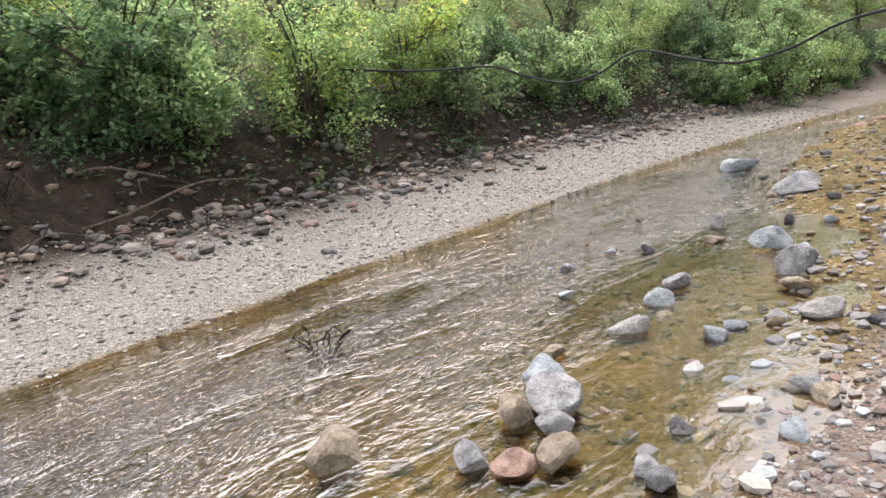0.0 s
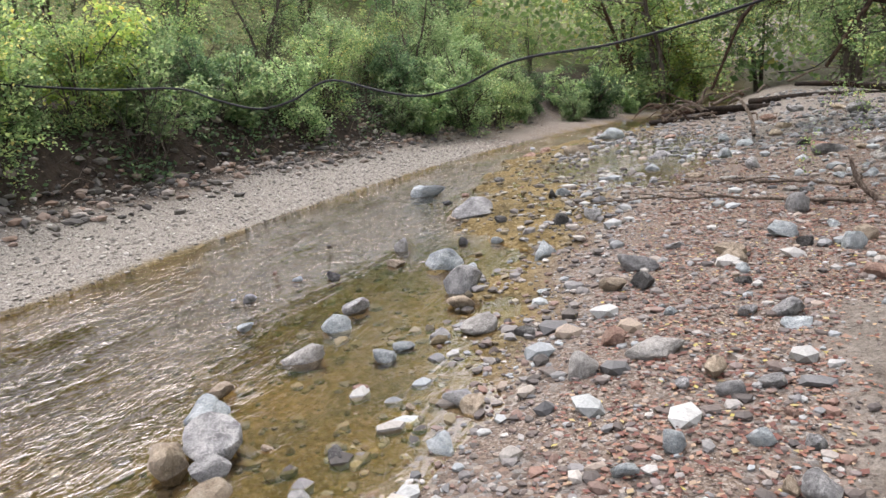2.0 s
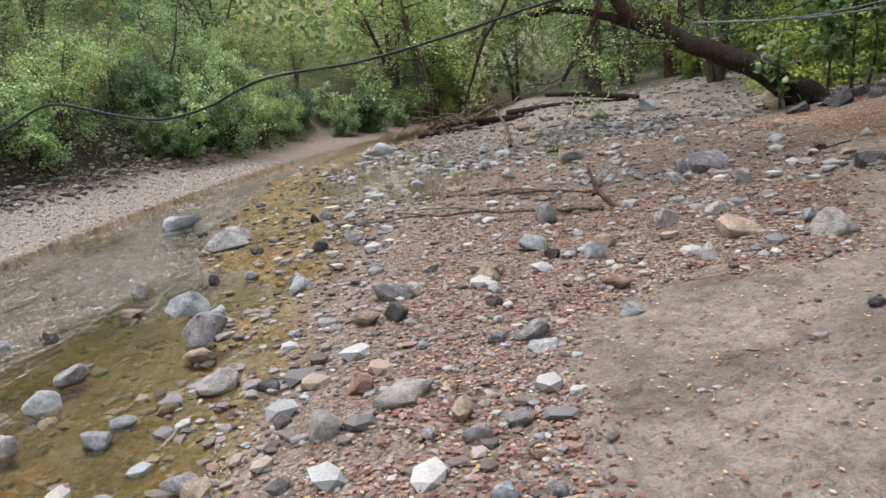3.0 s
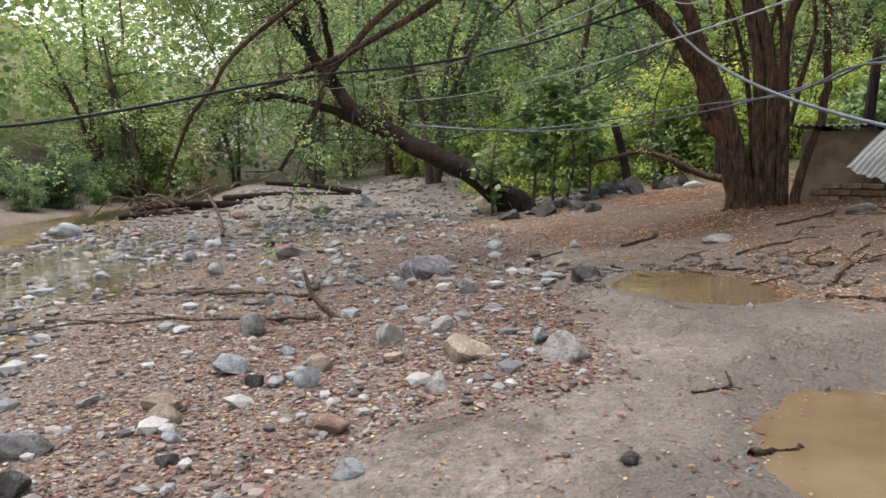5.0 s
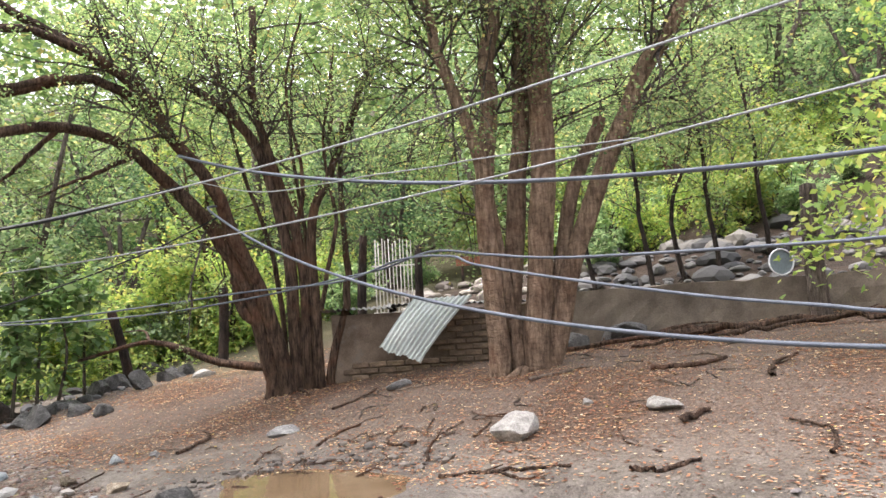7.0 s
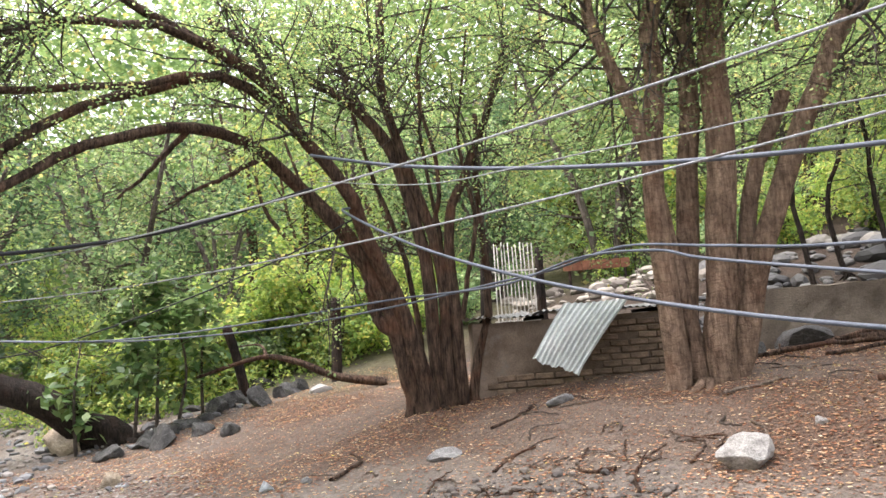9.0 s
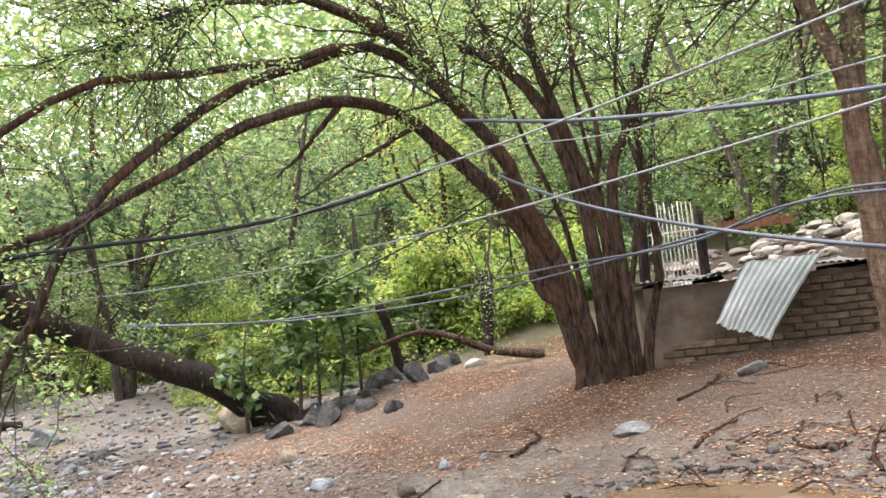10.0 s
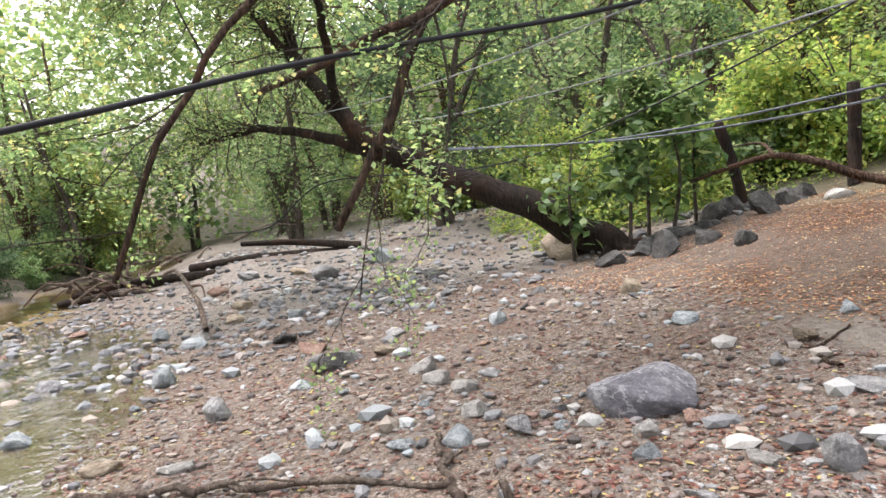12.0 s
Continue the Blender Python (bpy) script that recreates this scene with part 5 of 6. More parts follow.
def lying(xy, r0, r1, bark, label, name="stick", category="stick", group="fallen sticks", raise_by=0.0, seed=3, twig=True):
    """A stick or log that follows the ground, bent, with a side twig or two."""
    g = np.random.default_rng(seed)
    n = len(xy)
    pts = [(x, y, float(height(x, y)) + r0 * 0.75 + raise_by * math.sin(math.pi * i / max(n - 1, 1))) for i, (x, y) in enumerate(xy)]
    curve = spline(pts, 5 * n)
    curve[1:-1, 2] += g.normal(0, r0 * 0.35, len(curve) - 2)
    curve[1:-1, :2] += g.normal(0, r0 * 0.6, (len(curve) - 2, 2))
    pieces = [tube(curve, r0, r1, 7, 0.12, seed)]
    if twig:
        for k in range(2):
            i = int(g.uniform(0.3, 0.8) * len(curve))
            d = curve[min(i + 1, len(curve) - 1)] - curve[i - 1]
            d = d / np.linalg.norm(d) + g.normal(0, 0.5, 3) * (1, 1, 0.3)
            L = np.linalg.norm(curve[-1] - curve[0]) * g.uniform(0.15, 0.3)
            end = curve[i] + d / np.linalg.norm(d) * L
            end[2] = max(end[2], float(height(end[0], end[1])) + 0.01)
            pieces.append(tube(spline([curve[i], (curve[i] + end) / 2 + g.normal(0, 0.04 * L, 3), end], 6), r0 * 0.5, r0 * 0.2, 5, 0.1, seed + k))
    return tagged(new(name, fast_mesh(name, *join(pieces), bark, True)), label, category, group)


# ---- low mud-brick pen with roofing sheets ----
def slab(points_bottom, z0, z1, thick, ripple=0.02, seed=1, nz=6, per_m=5):
    """An uneven wall along a line of ground points, from z0 to z1."""
    g = np.random.default_rng(seed)
    a, b = np.array(points_bottom[0], float), np.array(points_bottom[1], float)
    L = np.linalg.norm(b - a)
    d = (b - a) / L
    nrm = np.array([-d[1], d[0]])
    n = max(2, int(L * per_m))
    bm = bmesh.new()
    grid = []
    for side in (-0.5, 0.5):
        rows = []
        for j in range(nz + 1):
            row = []
            for i in range(n + 1):
                q = a + d * L * i / n + nrm * (thick * side + g.normal(0, ripple))
                z = z0 + (z1 - z0) * j / nz + (g.normal(0, ripple) if j == nz else 0)
                row.append(bm.verts.new((q[0], q[1], z)))
            rows.append(row)
        grid.append(rows)
    for s, rows in enumerate(grid):
        for j in range(nz):
            for i in range(n):
                f = [rows[j][i], rows[j][i + 1], rows[j + 1][i + 1], rows[j + 1][i]]
                bm.faces.new(f if s == 0 else f[::-1])
    for i in range(n):
        bm.faces.new([grid[0][nz][i], grid[0][nz][i + 1], grid[1][nz][i + 1], grid[1][nz][i]])
    for j in range(nz):
        bm.faces.new([grid[0][j][0], grid[0][j + 1][0], grid[1][j + 1][0], grid[1][j][0]])
        bm.faces.new([grid[1][j][n], grid[1][j + 1][n], grid[0][j + 1][n], grid[0][j][n]])
    bmesh.ops.recalc_face_normals(bm, faces=bm.faces)
    return bm


def corrugated(corners, bends, pitch=0.085, depth=0.012, seed=1):
    """A thin ridged sheet spanned by four corners (top a, top b, bottom b, bottom a), bowed by bends, ridges running down."""
    ta, tb, bb, ba = (np.array(c, float) for c in corners)
    w, h = np.linalg.norm(tb - ta), np.linalg.norm(ba - ta)
    nu, nv = int(w / pitch * 8), 10
    across = np.cross(tb - ta, ba - ta)
    across /= np.linalg.norm(across)
    g = np.random.default_rng(seed)
    vs = []
    for side in (0.0, 0.002):
        for j in range(nv + 1):
            t = j / nv
            for i in range(nu + 1):
                s = i / nu
                ragged = (0.02 * math.sin(9 * s + 2) + 0.015 * math.sin(23 * s)) * (1 if j == nv else 0)
                p = (ta * (1 - s) + tb * s) * (1 - t) + (ba * (1 - s) + bb * s) * t
                p = p + across * (depth * math.sin(2 * math.pi * s * w / pitch) + bends * math.sin(math.pi * t) + side + 0.02 * math.sin(4 * t + 5 * s)) + (0, 0, ragged)
                vs.append(p)
    ij = np.arange(nv)[:, None] * (nu + 1) + np.arange(nu)[None, :]
    f = np.stack([ij, ij + 1, ij + nu + 2, ij + nu + 1], -1).reshape(-1, 4)
    o = (nu + 1) * (nv + 1)
    return np.array(vs), np.vstack([f, f[:, ::-1] + o])


pen = thing("animal_pen", 15.95, 1.8, 1.3, "low mud-brick animal pen roofed with old sheets", "shed")


def under(ob, root):
    ob.matrix_parent_inverse = Matrix.Translation(-root.location)
    return ob


core = slab(((15.06, 0.2), (15.06, 3.2)), 1.1, 2.3, 0.16, 0.006, 4)
under(part("front_wall", core, MUD_WALL, pen, "brown mud-plastered front wall"), pen)
under(part("side_wall", slab(((14.98, 3.24), (17.0, 3.24)), 1.1, 2.32, 0.18, 0.012, 5), MUD_WALL, pen), pen)
under(part("side_wall", slab(((14.98, 0.15), (17.0, 0.15)), 1.1, 2.32, 0.18, 0.012, 6), MUD_WALL, pen), pen)
under(part("back_wall", slab(((17.0, 0.15), (17.0, 3.24)), 1.1, 2.32, 0.18, 0.012, 7), MUD_WALL, pen), pen)
for k, (y0, y1, z) in enumerate(((2.25, 3.55, 2.4), (1.25, 2.35, 2.43), (-0.1, 1.35, 2.4))):
    under(part("roof_sheet", corrugated(((14.82, y0, z), (14.86, y1, z - 0.02), (17.2, y1, z + 0.06), (17.2, y0, z + 0.08)), 0.02, 0.1, 0.014, k), METAL_DARK, pen, "dirty dark roofing sheet"), pen)
for k, y in enumerate((0.35, 1.3, 2.3, 3.1)):
    under(part("rafter", tube(spline([(14.88, y, 2.345), (16, y + 0.03, 2.36), (17.1, y, 2.37)], 6), 0.035, 0.03, 6, 0.05, k), POST_WOOD, pen), pen)
brick_bm = bmesh.new()
bmesh.ops.create_cube(brick_bm, size=1.0)
bmesh.ops.scale(brick_bm, vec=(0.05, 0.27, 0.085), verts=brick_bm.verts)
bmesh.ops.bevel(brick_bm, geom=brick_bm.edges[:], offset=0.012, segments=1, affect="EDGES")
brick_mesh = bpy.data.meshes.new("brick")
brick_bm.to_mesh(brick_mesh)
brick_bm.free()
brick_mesh.materials.append(MUD_BRICK)
gb = np.random.default_rng(8)
for row in range(10):
    for col in range(11):
        y = 0.3 + 0.29 * col + (0.145 if row % 2 else 0)
        if y > 3.1 or (y > 1.55 + 0.25 * math.sin(row * 1.7) and row > 2) or gb.uniform() < 0.06:
            continue
        br = new("brick", brick_mesh)
        br.parent = pen
        br.matrix_basis = Matrix.Translation(-pen.location) @ pose(14.965 + gb.normal(0, 0.006), y + gb.normal(0, 0.008), 1.27 + 0.1 * row, gb.normal(0, 1.5), 0, gb.normal(0, 2))

tagged(new("corrugated_sheet", fast_mesh("corrugated_sheet", *corrugated(((14.72, 1.98, 2.52), (14.74, 1.02, 2.5), (14.12, 1.98, 1.52), (14.1, 2.6, 1.74)), -0.1, 0.095, 0.014, 4), METAL_SHEET, True)),
       "bent pale corrugated metal sheet hanging off the pen", "metal sheet")

# ---- retaining wall, rubble slope and things on it ----
me_wall = bpy.data.meshes.new("wall_east")
bm = slab(((15.6, -0.7), (12.3, -7.6)), 1.3, 2.5, 0.25, 0.012, 9, 5, 4)
bm.to_mesh(me_wall)
bm.free()
me_wall.materials.append(CONCRETE)
tagged(new("wall_east", me_wall), "low stained concrete retaining wall below a rubble slope", "wall", kind="structure")
gr = np.random.default_rng(12)


def rubble_slope(g, n):
    s, back = g.uniform(-0.1, 1.2, n), g.uniform(0.35, 7.5, n)
    return 15.6 - 3.3 * s + 0.9 * back, -0.7 - 6.9 * s - 0.43 * back


def rubble_heap(g, n):
    return g.uniform(20.5, 26, n), g.uniform(-2.8, 1.8, n)


pebble_field("rubble", 420, rubble_slope, 0.2, 0.85, [(0.0, (0.035, 0.035, 0.035)), (0.5, (0.095, 0.092, 0.09)), (0.85, (0.17, 0.163, 0.15)), (1.0, (0.27, 0.24, 0.2))], "grey tumbled rocks covering the slope above the wall", 2, "rubble")
pebble_field("rubble", 160, rubble_heap, 0.2, 0.7, [(0.0, (0.12, 0.1, 0.085)), (0.6, (0.24, 0.21, 0.17)), (1.0, (0.36, 0.33, 0.28))], "pale rocks of a distant rubble heap", 2, "rubble")
for k in range(11):
    t = k / 10
    x, y = 16.45 + 4.6 * t + gr.normal(0, 0.12), 8.95 - 2.1 * t + gr.normal(0, 0.15) + 0.35
    w = gr.uniform(0.4, 0.68)
    stone("dark", x, y, w, w * gr.uniform(0.5, 0.7), "dark squarish boulder in a row along the thicket", gr, "row of boulders", 0.38)
stone("dark", 14.85, -1.5, 0.95, 0.5, "large smooth dark blue-grey boulder against the concrete wall", gr, "boulders")
stone("dark", 14.75, -0.65, 0.42, 0.35, "dark rounded boulder beside the tree", gr, "boulders")

crossed(0, [(13.55, -4.3, 1.6), (13.56, -4.28, 2.4), (13.5, -4.22, 3.1), (13.46, -4.21, 3.9)], 0.17, 0.12, BARK_GREY, "post", "thick grey wooden post at the concrete wall", "post", 10)
basin = thing("basin", 13.95, -3.95, 2.52, "white-rimmed plastic basin leaning on the wall", "basin")
rim_pts = [(0.0, 0.21 * math.cos(a), 0.22 + 0.21 * math.sin(a)) for a in np.linspace(0, 2 * math.pi, 25)]
part("rim", tube(rim_pts, 0.014, 0.014, 6), WHITE_PLASTIC, basin)
bm = bmesh.new()
bmesh.ops.create_cone(bm, cap_ends=True, segments=24, radius1=0.205, radius2=0.15, depth=0.1)
bmesh.ops.transform(bm, matrix=pose(0.06, 0, 0.22, 0, 90, 0), verts=bm.verts)
part("bowl", bm, BLUE_PLASTIC, basin, "greyish bowl")

# ---- posts, fence, canes ----
for x, y, z0, pts, r, words in (
    (20.95, 6.25, 1.3, ((0, 0, 0), (0.02, -0.02, 0.9), (-0.1, -0.06, 1.95)), 0.13, "weathered dark wooden fence post with a flat top"),
    (19.57, 7.98, 1.2, ((0, 0, 0), (-0.06, 0.15, 0.8), (-0.12, 0.34, 1.55)), 0.11, "leaning dark wooden fence post"),
):
    b = np.array((x, y, z0))
    crossed(0, [b + np.array(p) for p in pts], r, r * 0.85, POST_WOOD, "fence_post", words, "post", 10, "fence posts")
for (x, y, z0), (x1, y1, z1) in (((19.0, 2.9, 1.5), (18.88, 2.77, 4.1)), ((20.4, 1.47, 1.8), (20.3, 1.47, 4.0))):
    crossed(0, [(x, y, z0), ((x + x1) / 2, (y + y1) / 2 + 0.03, (z0 + z1) / 2), (x1, y1, z1)], 0.12, 0.09, POST_WOOD, "fence_post", "tall dark wooden gate post behind the pen", "post", 8, "fence posts")
screen = thing("cane_gate", 19.9, 2.1, 1.9, "pale cane gate standing between two dark posts", "gate")
for i in range(11):
    y = -0.42 + 0.084 * i
    part("cane", tube([(0, y, -0.3), (0.01, y + 0.01, 0.9), (0, y + gr.normal(0, 0.01), 2.2 + gr.normal(0, 0.05))], 0.018, 0.013, 5, 0.05, i), CANE, screen)
for z in (0.5, 1.6):
    part("rail", tube([(0.03, -0.5, z), (0.03, 0.5, z)], 0.02, 0.02, 6), CANE, screen)
boards = thing("board_wall", 27.3, -1.4, 3.4, "distant rusty brown boards above the rubble heap", "fence")
for i in range(7):
    bm = bmesh.new()
    bmesh.ops.create_cube(bm, size=1.0)
    bmesh.ops.transform(bm, matrix=pose(0, -0.9 + 0.31 * i, 0.75, 0, 0, 0) @ Matrix.Diagonal((0.04, 0.29, 0.3, 1)), verts=bm.verts)
    part("board", bm, ROOF_RED, boards)
for y in (-0.9, 0.9):
    part("post", tube([(0.06, y, -0.6), (0.06, y, 0.95)], 0.05, 0.05, 6), POST_WOOD, boards)

# ---- fallen wood ----
crossed(0, [(18.77, 4.95, 1.36), (18.71, 5.94, 1.55), (18.65, 6.7, 1.9), (18.6, 7.3, 2.05), (18.55, 7.9, 1.95), (18.3, 8.6, 1.75)], 0.1, 0.03, BARK_BROWN, "fallen_branch", "long brown fallen branch lying over the boulders", "branch")
crossed(0, [(18.6, 7.3, 2.05), (19.3, 7.6, 2.3), (19.9, 8.3, 2.3)], 0.04, 0.012, BARK_BROWN, "fallen_branch", "thin brown branch propped among the posts", "branch")
lying([(7.85, 6.75), (7.28, 7.57), (6.72, 8.25), (6.14, 8.92), (5.5, 9.6)], 0.028, 0.01, WOOD_DEAD, "long thin grey branch lying across the gravel", "fallen_branch", "branch", raise_by=0.12, seed=21)
crossed(0, [(7.95, 6.6, 0.2), (7.86, 6.84, 0.42), (7.82, 6.95, 0.72)], 0.045, 0.02, WOOD_DEAD, "stick", "bleached forked stick standing up from the gravel", "stick", 7, "fallen sticks")
lying([(8.04, 10.6), (8.34, 9.62), (8.6, 8.83), (8.78, 7.86)], 0.03, 0.02, WOOD_DEAD, "long bleached branch lying on the gravel", "fallen_branch", "branch", raise_by=0.03, seed=22)
lying([(8.62, 7.7), (8.95, 8.0), (9.5, 8.4)], 0.035, 0.02, WOOD_DEAD, "bleached driftwood stick on the gravel", seed=23)
for k, (pts, r) in enumerate((
    (((9.82, 2.15), (9.6, 1.6), (9.28, 1.01)), 0.028), (((9.6, 1.6), (9.3, 1.5), (9.1, 1.3)), 0.018),
    (((8.85, 0.61), (8.78, 0.31), (8.85, -0.01)), 0.03), (((9.78, -0.27), (9.94, -0.63)), 0.045),
    (((12.38, 0.66), (12.45, 0.3), (12.54, -0.25)), 0.025), (((11.77, -0.77), (11.5, -1.2), (11.6, -1.7)), 0.04),
    (((11.63, 3.41), (11.9, 3.2), (12.12, 2.9)), 0.022), (((11.04, 2.28), (11.3, 2.6), (11.7, 2.4)), 0.022), (((10.6, 2.2), (10.95, 2.1), (11.3, 1.7)), 0.02),
    (((6.2, 1.95), (6.35, 1.85), (6.5, 1.75)), 0.02), (((8.2, 5.4), (8.5, 5.2), (8.9, 5.3)), 0.015), (((10.9, 5.9), (11.3, 6.1), (11.9, 5.9)), 0.02),
    (((12.4, 5.2), (12.9, 4.9), (13.4, 5.1)), 0.025), (((13.2, 3.3), (13.5, 2.9), (13.9, 2.7)), 0.02), (((7.0, 2.5), (7.3, 2.35), (7.6, 2.45)), 0.012),
    (((9.2, 0.2), (9.6, 0.35), (10.0, 0.3)), 0.014), (((8.4, -0.9), (8.8, -1.2), (9.3, -1.1)), 0.02), (((10.4, -1.6), (10.9, -1.9), (11.2, -2.4)), 0.03),
)):
    lying(pts, r, r * 0.5, WOOD_DEAD if k in (4, 10) else BARK_BROWN, "crooked brown stick lying on the ground", seed=40 + k)
for k, (pts, r) in enumerate(((((14.9, -1.2), (14.4, -2.3), (13.6, -3.2)), 0.06), (((14.3, -2.1), (13.2, -3.7), (12.2, -4.9)), 0.075), (((14.6, -0.4), (14.1, -1.6), (13.9, -2.6)), 0.05), (((13.3, -2.6), (12.9, -3.8), (12.7, -5.0)), 0.045), (((13.6, -1.2), (13.2, -1.9), (13.3, -2.9)), 0.03))):
    lying(pts, r, r * 0.5, BARK_BROWN, "weathered brown branch lying in the leaf litter", "fallen_branch", "branch", "fallen branches", 0.05, 60 + k)

gs = np.random.default_rng(515)
for k in range(48):
    x, y = (gs.uniform(10.6, 13.6), gs.uniform(-2.5, 5.2)) if k % 3 else (10.05 + gs.normal(0.9, 0.5), 3.2 + gs.normal(0, 1.0))
    a, L = gs.uniform(0, 6.28), gs.uniform(0.2, 0.65)
    bow = gs.normal(0, 0.12)
    xy = [(x, y), (x + 0.5 * L * math.cos(a) + bow * math.sin(a), y + 0.5 * L * math.sin(a) - bow * math.cos(a)), (x + L * math.cos(a), y + L * math.sin(a))]
    lying(xy, gs.uniform(0.007, 0.016), 0.005, (BARK_BROWN, BARK_GREY, WOOD_DEAD)[k % 3], "thin crooked twig lying in the leaf litter", group="twigs in the litter", raise_by=gs.uniform(0, 0.06), seed=600 + k)

# log jam upstream: logs, roots and bleached branches
jam = ((21.9, 19.4, 19.0, 22.9, 0.19, 0.25), (21.2, 19.9, 18.0, 24.4, 0.16, 0.1), (22.0, 19.0, 20.2, 22.0, 0.12, 0.45), (18.0, 22.4, 16.6, 25.6, 0.17, 0.15), (18.8, 21.6, 16.2, 24.2, 0.13, 0.35))
for k, (x0, y0, x1, y1, r, up) in enumerate(jam):
    b0, b1 = float(height(x0, y0)) + up - 0.4, float(height(x1, y1)) + up
    crossed(0, [(x0, y0, b0), ((x0 + x1) / 2, (y0 + y1) / 2 + 0.3, (b0 + b1) / 2 + 0.1), (x1, y1, b1)], r, r * 0.6, BARK_BLACK, "log", "dark driftwood log in a jam beside the stream", "log", 10, "driftwood logs")
gj = np.random.default_rng(77)
for k in range(26):
    x, y = 16.5 + gj.normal(0, 0.9), 22.5 + gj.normal(0, 1.2)
    a, L = gj.uniform(0, 6.28), gj.uniform(0.8, 2.2)
    z = float(height(x, y)) + gj.uniform(0.05, 0.8)
    end = (x + L * math.cos(a), y + L * math.sin(a), max(z + gj.uniform(-0.5, 0.5), 0.2))
    crossed(0, [(x, y, z), ((x + end[0]) / 2 + gj.normal(0, 0.15), (y + end[1]) / 2, (z + end[2]) / 2 + gj.uniform(0, 0.3)), end], gj.uniform(0.03, 0.07), 0.015, WOOD_DEAD if k % 3 else BARK_BROWN, "root", "bleached tangled root in the driftwood jam", "root", 6, "driftwood roots")
crossed(0, [(12.6, 14.6, 0.25), (13.3, 15.6, 0.6), (14.2, 17.2, 1.0), (15.2, 18.8, 0.9), (16.4, 20.6, 0.7)], 0.05, 0.03, WOOD_DEAD, "fallen_branch", "bleached fallen branch leaning from the driftwood", "branch")

# dead branches and the tangle in the river
crossed(0, [(-6.6, 9.0, 1.1), (-5.9, 9.45, 1.3), (-5.35, 9.6, 1.38), (-4.52, 9.7, 1.15)], 0.035, 0.012, WOOD_DEAD, "fallen_branch", "bleached dead branch sticking out of the bank", "branch")
crossed(0, [(-5.6, 9.0, 0.6), (-4.9, 9.2, 0.75), (-4.2, 9.9, 1.0), (-3.6, 10.4, 0.95)], 0.03, 0.01, WOOD_DEAD, "fallen_branch", "grey dead branch arching from the bank foot", "branch")
gt = np.random.default_rng(91)
tangle = [tube(spline([(gt.normal(0, 0.12), gt.normal(0, 0.12), -0.2), (gt.normal(0, 0.25), gt.normal(0, 0.25), gt.uniform(0.0, 0.22)), (gt.normal(0, 0.42), gt.normal(0, 0.42), gt.uniform(-0.12, 0.12))], 7), 0.014, 0.004, 4, 0, k) for k in range(11)]
snag = tagged(new("twig_snag", fast_mesh("twig_snag", *join(tangle), BARK_BLACK, True)), "dark tangle of twigs caught in the shallow river", "twigs")
snag.matrix_basis = pose(-1.4, 5.6, -0.1) @ Matrix.Scale(0.62, 4)
for k in range(46):
    v = gt.uniform(-7, 20)
    x, y = to_xy(-8.9 + gt.normal(0, 0.35), v)
    a, L = gt.uniform(0, 6.28), gt.uniform(0.4, 1.1)
    z = float(height(x, y))
    x1, y1 = x + L * math.cos(a), y + L * math.sin(a)
    crossed(0, [(x, y, z), ((x + x1) / 2, (y + y1) / 2, z + gt.uniform(0.1, 0.4)), (x1, y1, max(float(height(x1, y1)), z - 0.1) + gt.uniform(0, 0.25))], 0.016, 0.005, WOOD_DEAD if k % 2 else BARK_GREY, "stick", "thin dead twig on the shaded bank foot", "stick", 5, "bank twigs", 0.05, k)

# broad-leaved sapling and stems beside the leaning tree
for k, (x, y, tall, n) in enumerate(((17.5, 9.5, 2.7, 150), (18.0, 8.9, 2.3, 110), (18.3, 9.4, 3.0, 150), (18.9, 8.7, 2.4, 120), (17.2, 10.4, 2.0, 60))):
    gs = np.random.default_rng(300 + k)
    root = thing("sapling", x, y, float(height(x, y)), "young tree with broad pale green leaves", "sapling", "saplings")
    stem = spline([(0, 0, -0.1), gs.normal(0, 0.12, 3) * (1, 1, 0) + (0, 0, tall * 0.5), gs.normal(0, 0.25, 3) * (1, 1, 0) + (0, 0, tall)], 10)
    part("stem", tube(stem, 0.04, 0.012, 7, 0.04, k), BARK_GREY, root)
    limbs, tips = [], []
    for _ in range(9):
        h = gs.normal(0, 1, 3) * (1, 1, 0.3) + (0, 0, 0.2)
        branch_out(gs, stem[int(gs.uniform(0.4, 0.98) * 9)], h / np.linalg.norm(h), gs.uniform(0.4, 0.9), 0.012, 0, limbs, tips)
    tagged(part("branchwork", join([tube(p, a, c, 4) for p, a, c in limbs]), BARK_GREY, root), kind="stuff")
    part("crown", leaves(on_twigs(gs, tips, n // 3, 0.13), 0.23, gs, 0.35, 0.3), LEAF_BROAD, root)

# overhanging yellow-green tree beside the retaining wall
set_tree("yellow_leaved_tree", (13.3, -6.2, 1.75), [
    ([(13.3, -6.2, 1.5), (13.0, -5.9, 3.0), (12.2, -5.3, 4.2), (11.2, -4.7, 4.6), (10.2, -4.0, 4.3)], 0.09, 0.03, 1.3),
    ([(12.9, -5.8, 3.2), (12.0, -4.8, 3.9), (11.3, -4.0, 3.9), (10.8, -3.4, 3.5)], 0.05, 0.015, 1.3),
    ([(13.0, -5.9, 3.0), (12.6, -6.0, 5.0), (12.0, -5.6, 6.4)], 0.07, 0.02, 1.2),
], BARK_GREY, LEAF_LIME, 0.13, 11, "tree with drooping broad yellow-green leaves", 7, 0.13, -0.15, 0.8, 51, 0.5, 0.5)
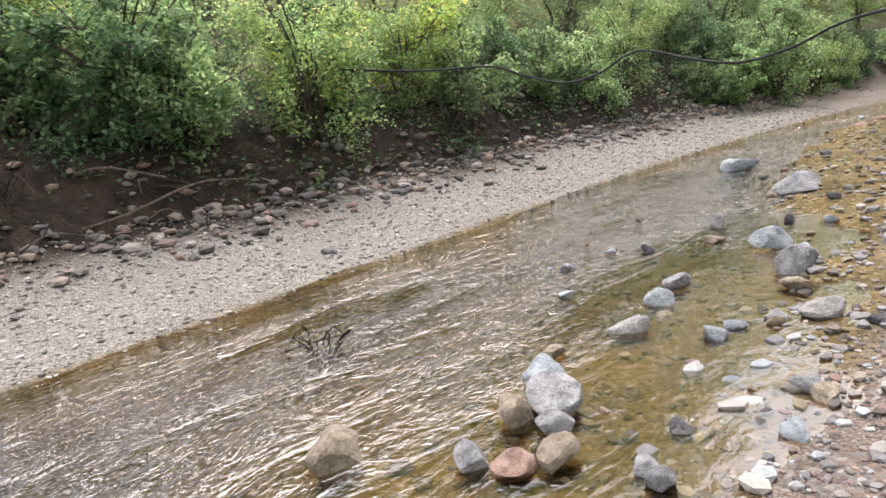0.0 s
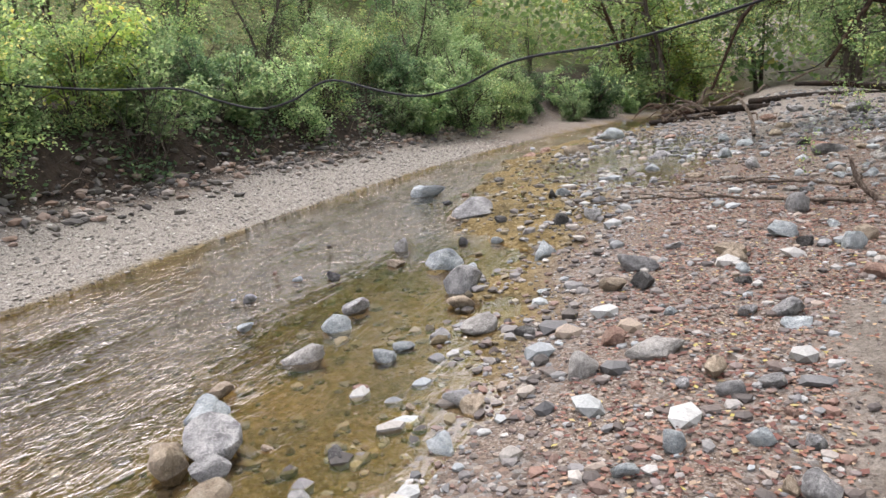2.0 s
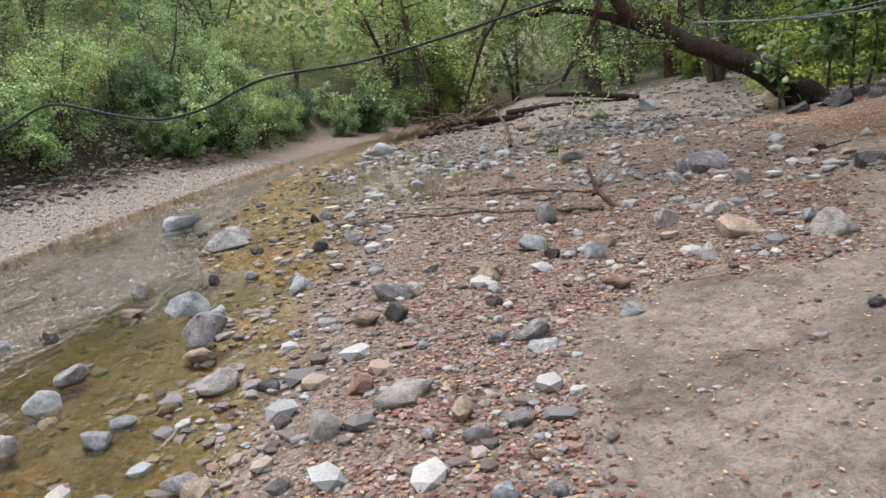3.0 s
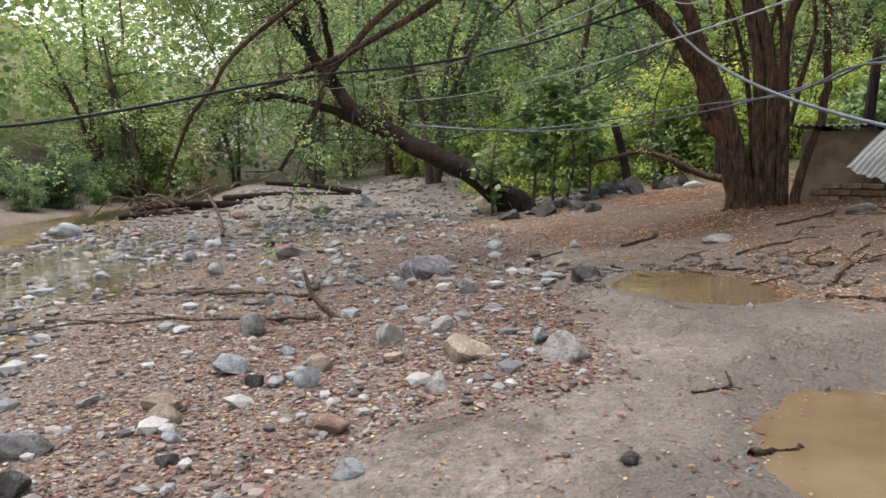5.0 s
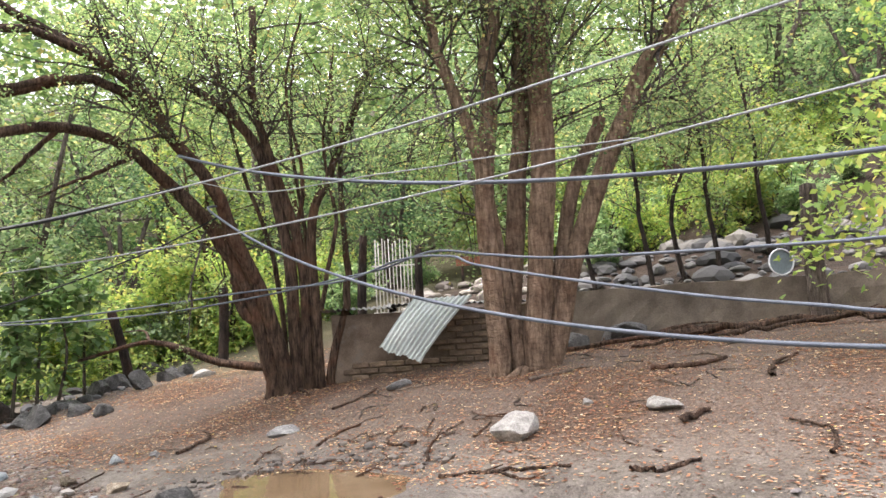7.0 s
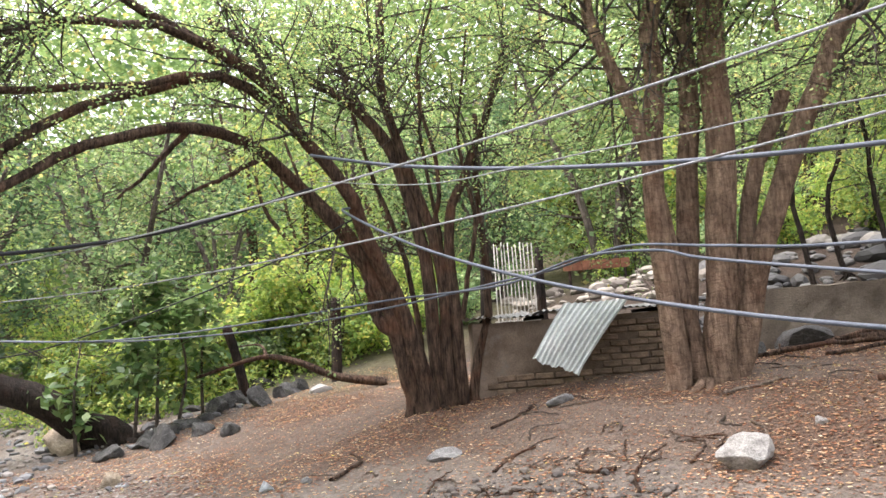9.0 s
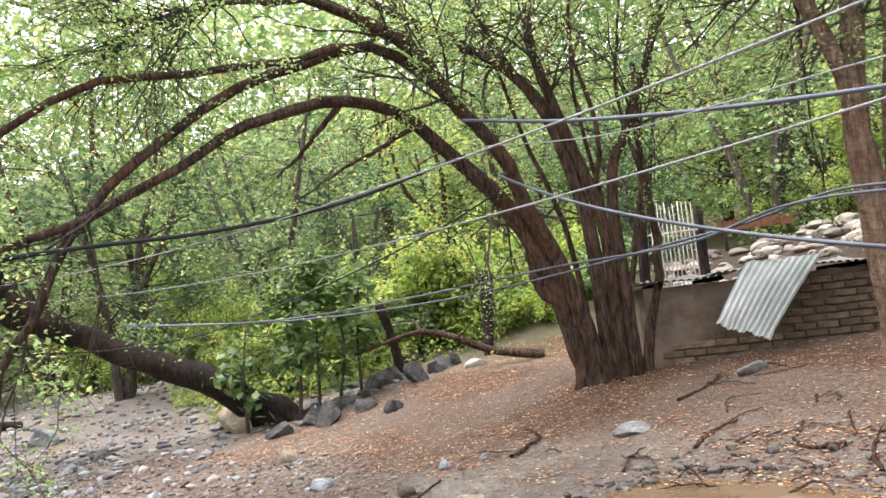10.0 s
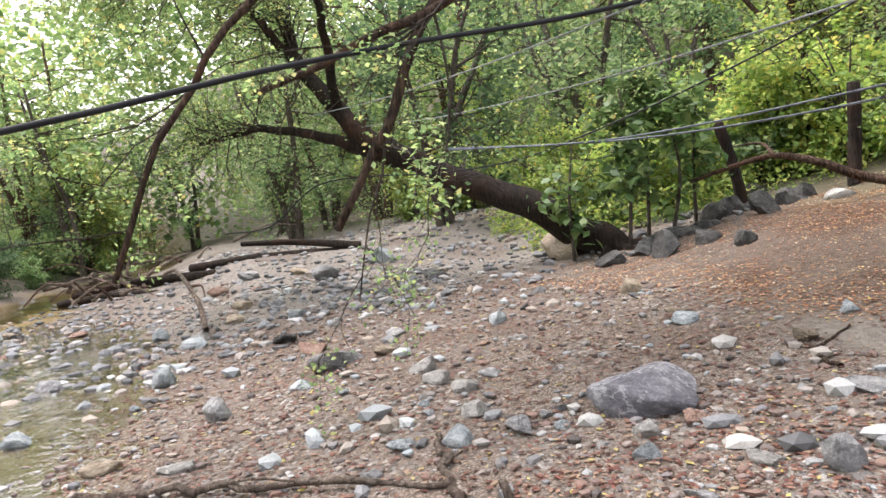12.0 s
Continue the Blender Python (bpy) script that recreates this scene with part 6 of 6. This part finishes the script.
for k, (x, y) in enumerate(((17.4, -3.2), (17.9, -4.1), (17.2, -4.6), (18.8, -2.4), (16.9, -5.6))):
    z = float(height(x, y))
    set_tree("thin_tree", (x, y, z), [([(x, y, z - 0.2), (x + 0.1, y + 0.15, z + 1.5), (x - 0.1, y + 0.3 * (-1) ** k, z + 3), (x + 0.1, y + 0.5 * (-1) ** k, z + 5)], 0.06, 0.025, 1.0)], BARK_BLACK, LEAF_FINE, 0.09, 12, "thin dark-stemmed tree on the rubble slope", 12, 0.16, 0.1, 0.9, 70 + k, 0.35)

# ---- cables and hoses slung between the trees ----
def cable(pts, r, mat, label, name="cable"):
    curve = spline(pts, 12 * (len(pts) - 1))
    return tagged(new(name, fast_mesh(name, *tube(curve, r, r, 7), mat, True)), label, "cable", "slung cables")


cable([(14.4, 5.55, 4.45), (12.6, 6.75, 3.7), (11.0, 7.6, 3.28), (9.9, 8.5, 3.1), (8.75, 8.95, 2.86), (7.6, 9.4, 2.57), (6.4, 10.0, 2.32), (5.5, 10.72, 2.25), (5.12, 11.37, 2.14), (4.71, 11.99, 1.9), (4.1, 12.51, 1.77), (3.5, 12.98, 1.9), (2.85, 13.47, 2.14), (2.48, 13.62, 2.12), (1.98, 13.71, 1.86), (1.37, 13.82, 1.76), (0.66, 13.89, 1.97), (0.05, 13.97, 2.21), (-1.12, 13.95, 2.28), (-2.38, 13.83, 2.43), (-3.5, 13.75, 2.6)], 0.021, CABLE_BLACK, "black rubber cable slung in waves across the river")
cable([(5.38, -0.46, 3.7), (7.95, 2.45, 3.5), (10.32, 5.5, 3.4), (12.48, 8.69, 3.41), (14.45, 12.02, 3.52), (16.0, 15.05, 3.71)], 0.009, CABLE_PALE, "pale twisted wire slung between trees", "wire")
cable([(6.19, -0.67, 3.35), (8.42, 2.0, 3.14), (10.59, 4.72, 3.04), (12.7, 7.49, 3.04), (14.75, 10.31, 3.16), (16.48, 12.82, 3.34), (16.3, 14.4, 3.4)], 0.009, CABLE_PALE, "pale twisted wire slung between trees", "wire")
cable([(7.3, 0.9, 3.2), (8.07, 1.81, 3.28), (8.45, 2.15, 3.31), (9.03, 2.66, 3.38), (9.81, 3.11, 3.48), (11.16, 3.98, 3.69), (14.2, 5.4, 4.5)], 0.006, CABLE_PALE, "thin pale wire tied to a tree", "wire")
cable([(6.83, -2.86, 3.24), (7.99, -0.97, 3.19), (9.28, 0.81, 3.33), (10.7, 2.49, 3.65), (12.25, 4.06, 4.15), (13.71, 5.34, 4.74), (14.05, 5.45, 4.85)], 0.022, CABLE_BLUE, "thick grey-blue hose tied to the multi-stemmed tree", "hose")
cable([(5.8, -2.6, 2.45), (7.38, -1.04, 2.48), (7.91, -0.55, 2.5), (9.3, 0.85, 2.6), (9.94, 1.5, 2.72), (11.12, 1.97, 2.9), (12.01, 2.53, 2.8), (12.6, 3.07, 2.75), (13.67, 4.44, 2.6), (14.43, 6.09, 2.47), (15.36, 8.04, 2.45), (16.09, 9.82, 2.54), (16.77, 12.58, 2.79)], 0.014, CABLE_BLUE, "grey hose slung from tree to tree", "hose")
cable([(5.2, -1.8, 1.85), (6.76, -0.54, 1.96), (7.28, -0.25, 2.03), (8.01, 0.22, 2.15), (8.95, 1.1, 2.4), (9.85, 1.66, 2.62), (10.53, 1.84, 2.78), (11.61, 2.31, 2.87), (12.5, 3.09, 2.7), (13.56, 4.43, 2.69), (14.32, 6.06, 2.59), (15.26, 8.0, 2.51), (15.99, 9.77, 2.54), (16.7, 12.46, 2.75)], 0.014, CABLE_BLUE, "grey hose sagging between the trees", "hose")
cable([(5.69, -1.89, 1.73), (7.15, -0.24, 1.77), (8.72, 1.29, 2.03), (10.39, 2.7, 2.5), (12.16, 3.99, 3.17), (13.8, 5.01, 3.94), (14.3, 5.0, 4.1)], 0.018, CABLE_BLUE, "thick grey-blue hose slanting down from a tree", "hose")
cable([(14.32, 4.98, 3.93), (14.72, 6.06, 3.52), (15.22, 7.51, 3.1), (15.8, 9.11, 2.73), (16.37, 10.84, 2.42), (16.6, 12.63, 2.35), (15.87, 13.61, 2.41), (15.31, 14.48, 2.33), (14.8, 15.2, 1.7), (14.34, 15.9, 1.63)], 0.013, CABLE_BLACK, "black cable hanging down towards the leaning tree")

# bring the plan to metres
for ob in scene.objects:
    if ob.parent is None and ob.type in {"MESH", "EMPTY"}:
        ob.matrix_basis = Matrix.Scale(SIZE, 4) @ ob.matrix_basis
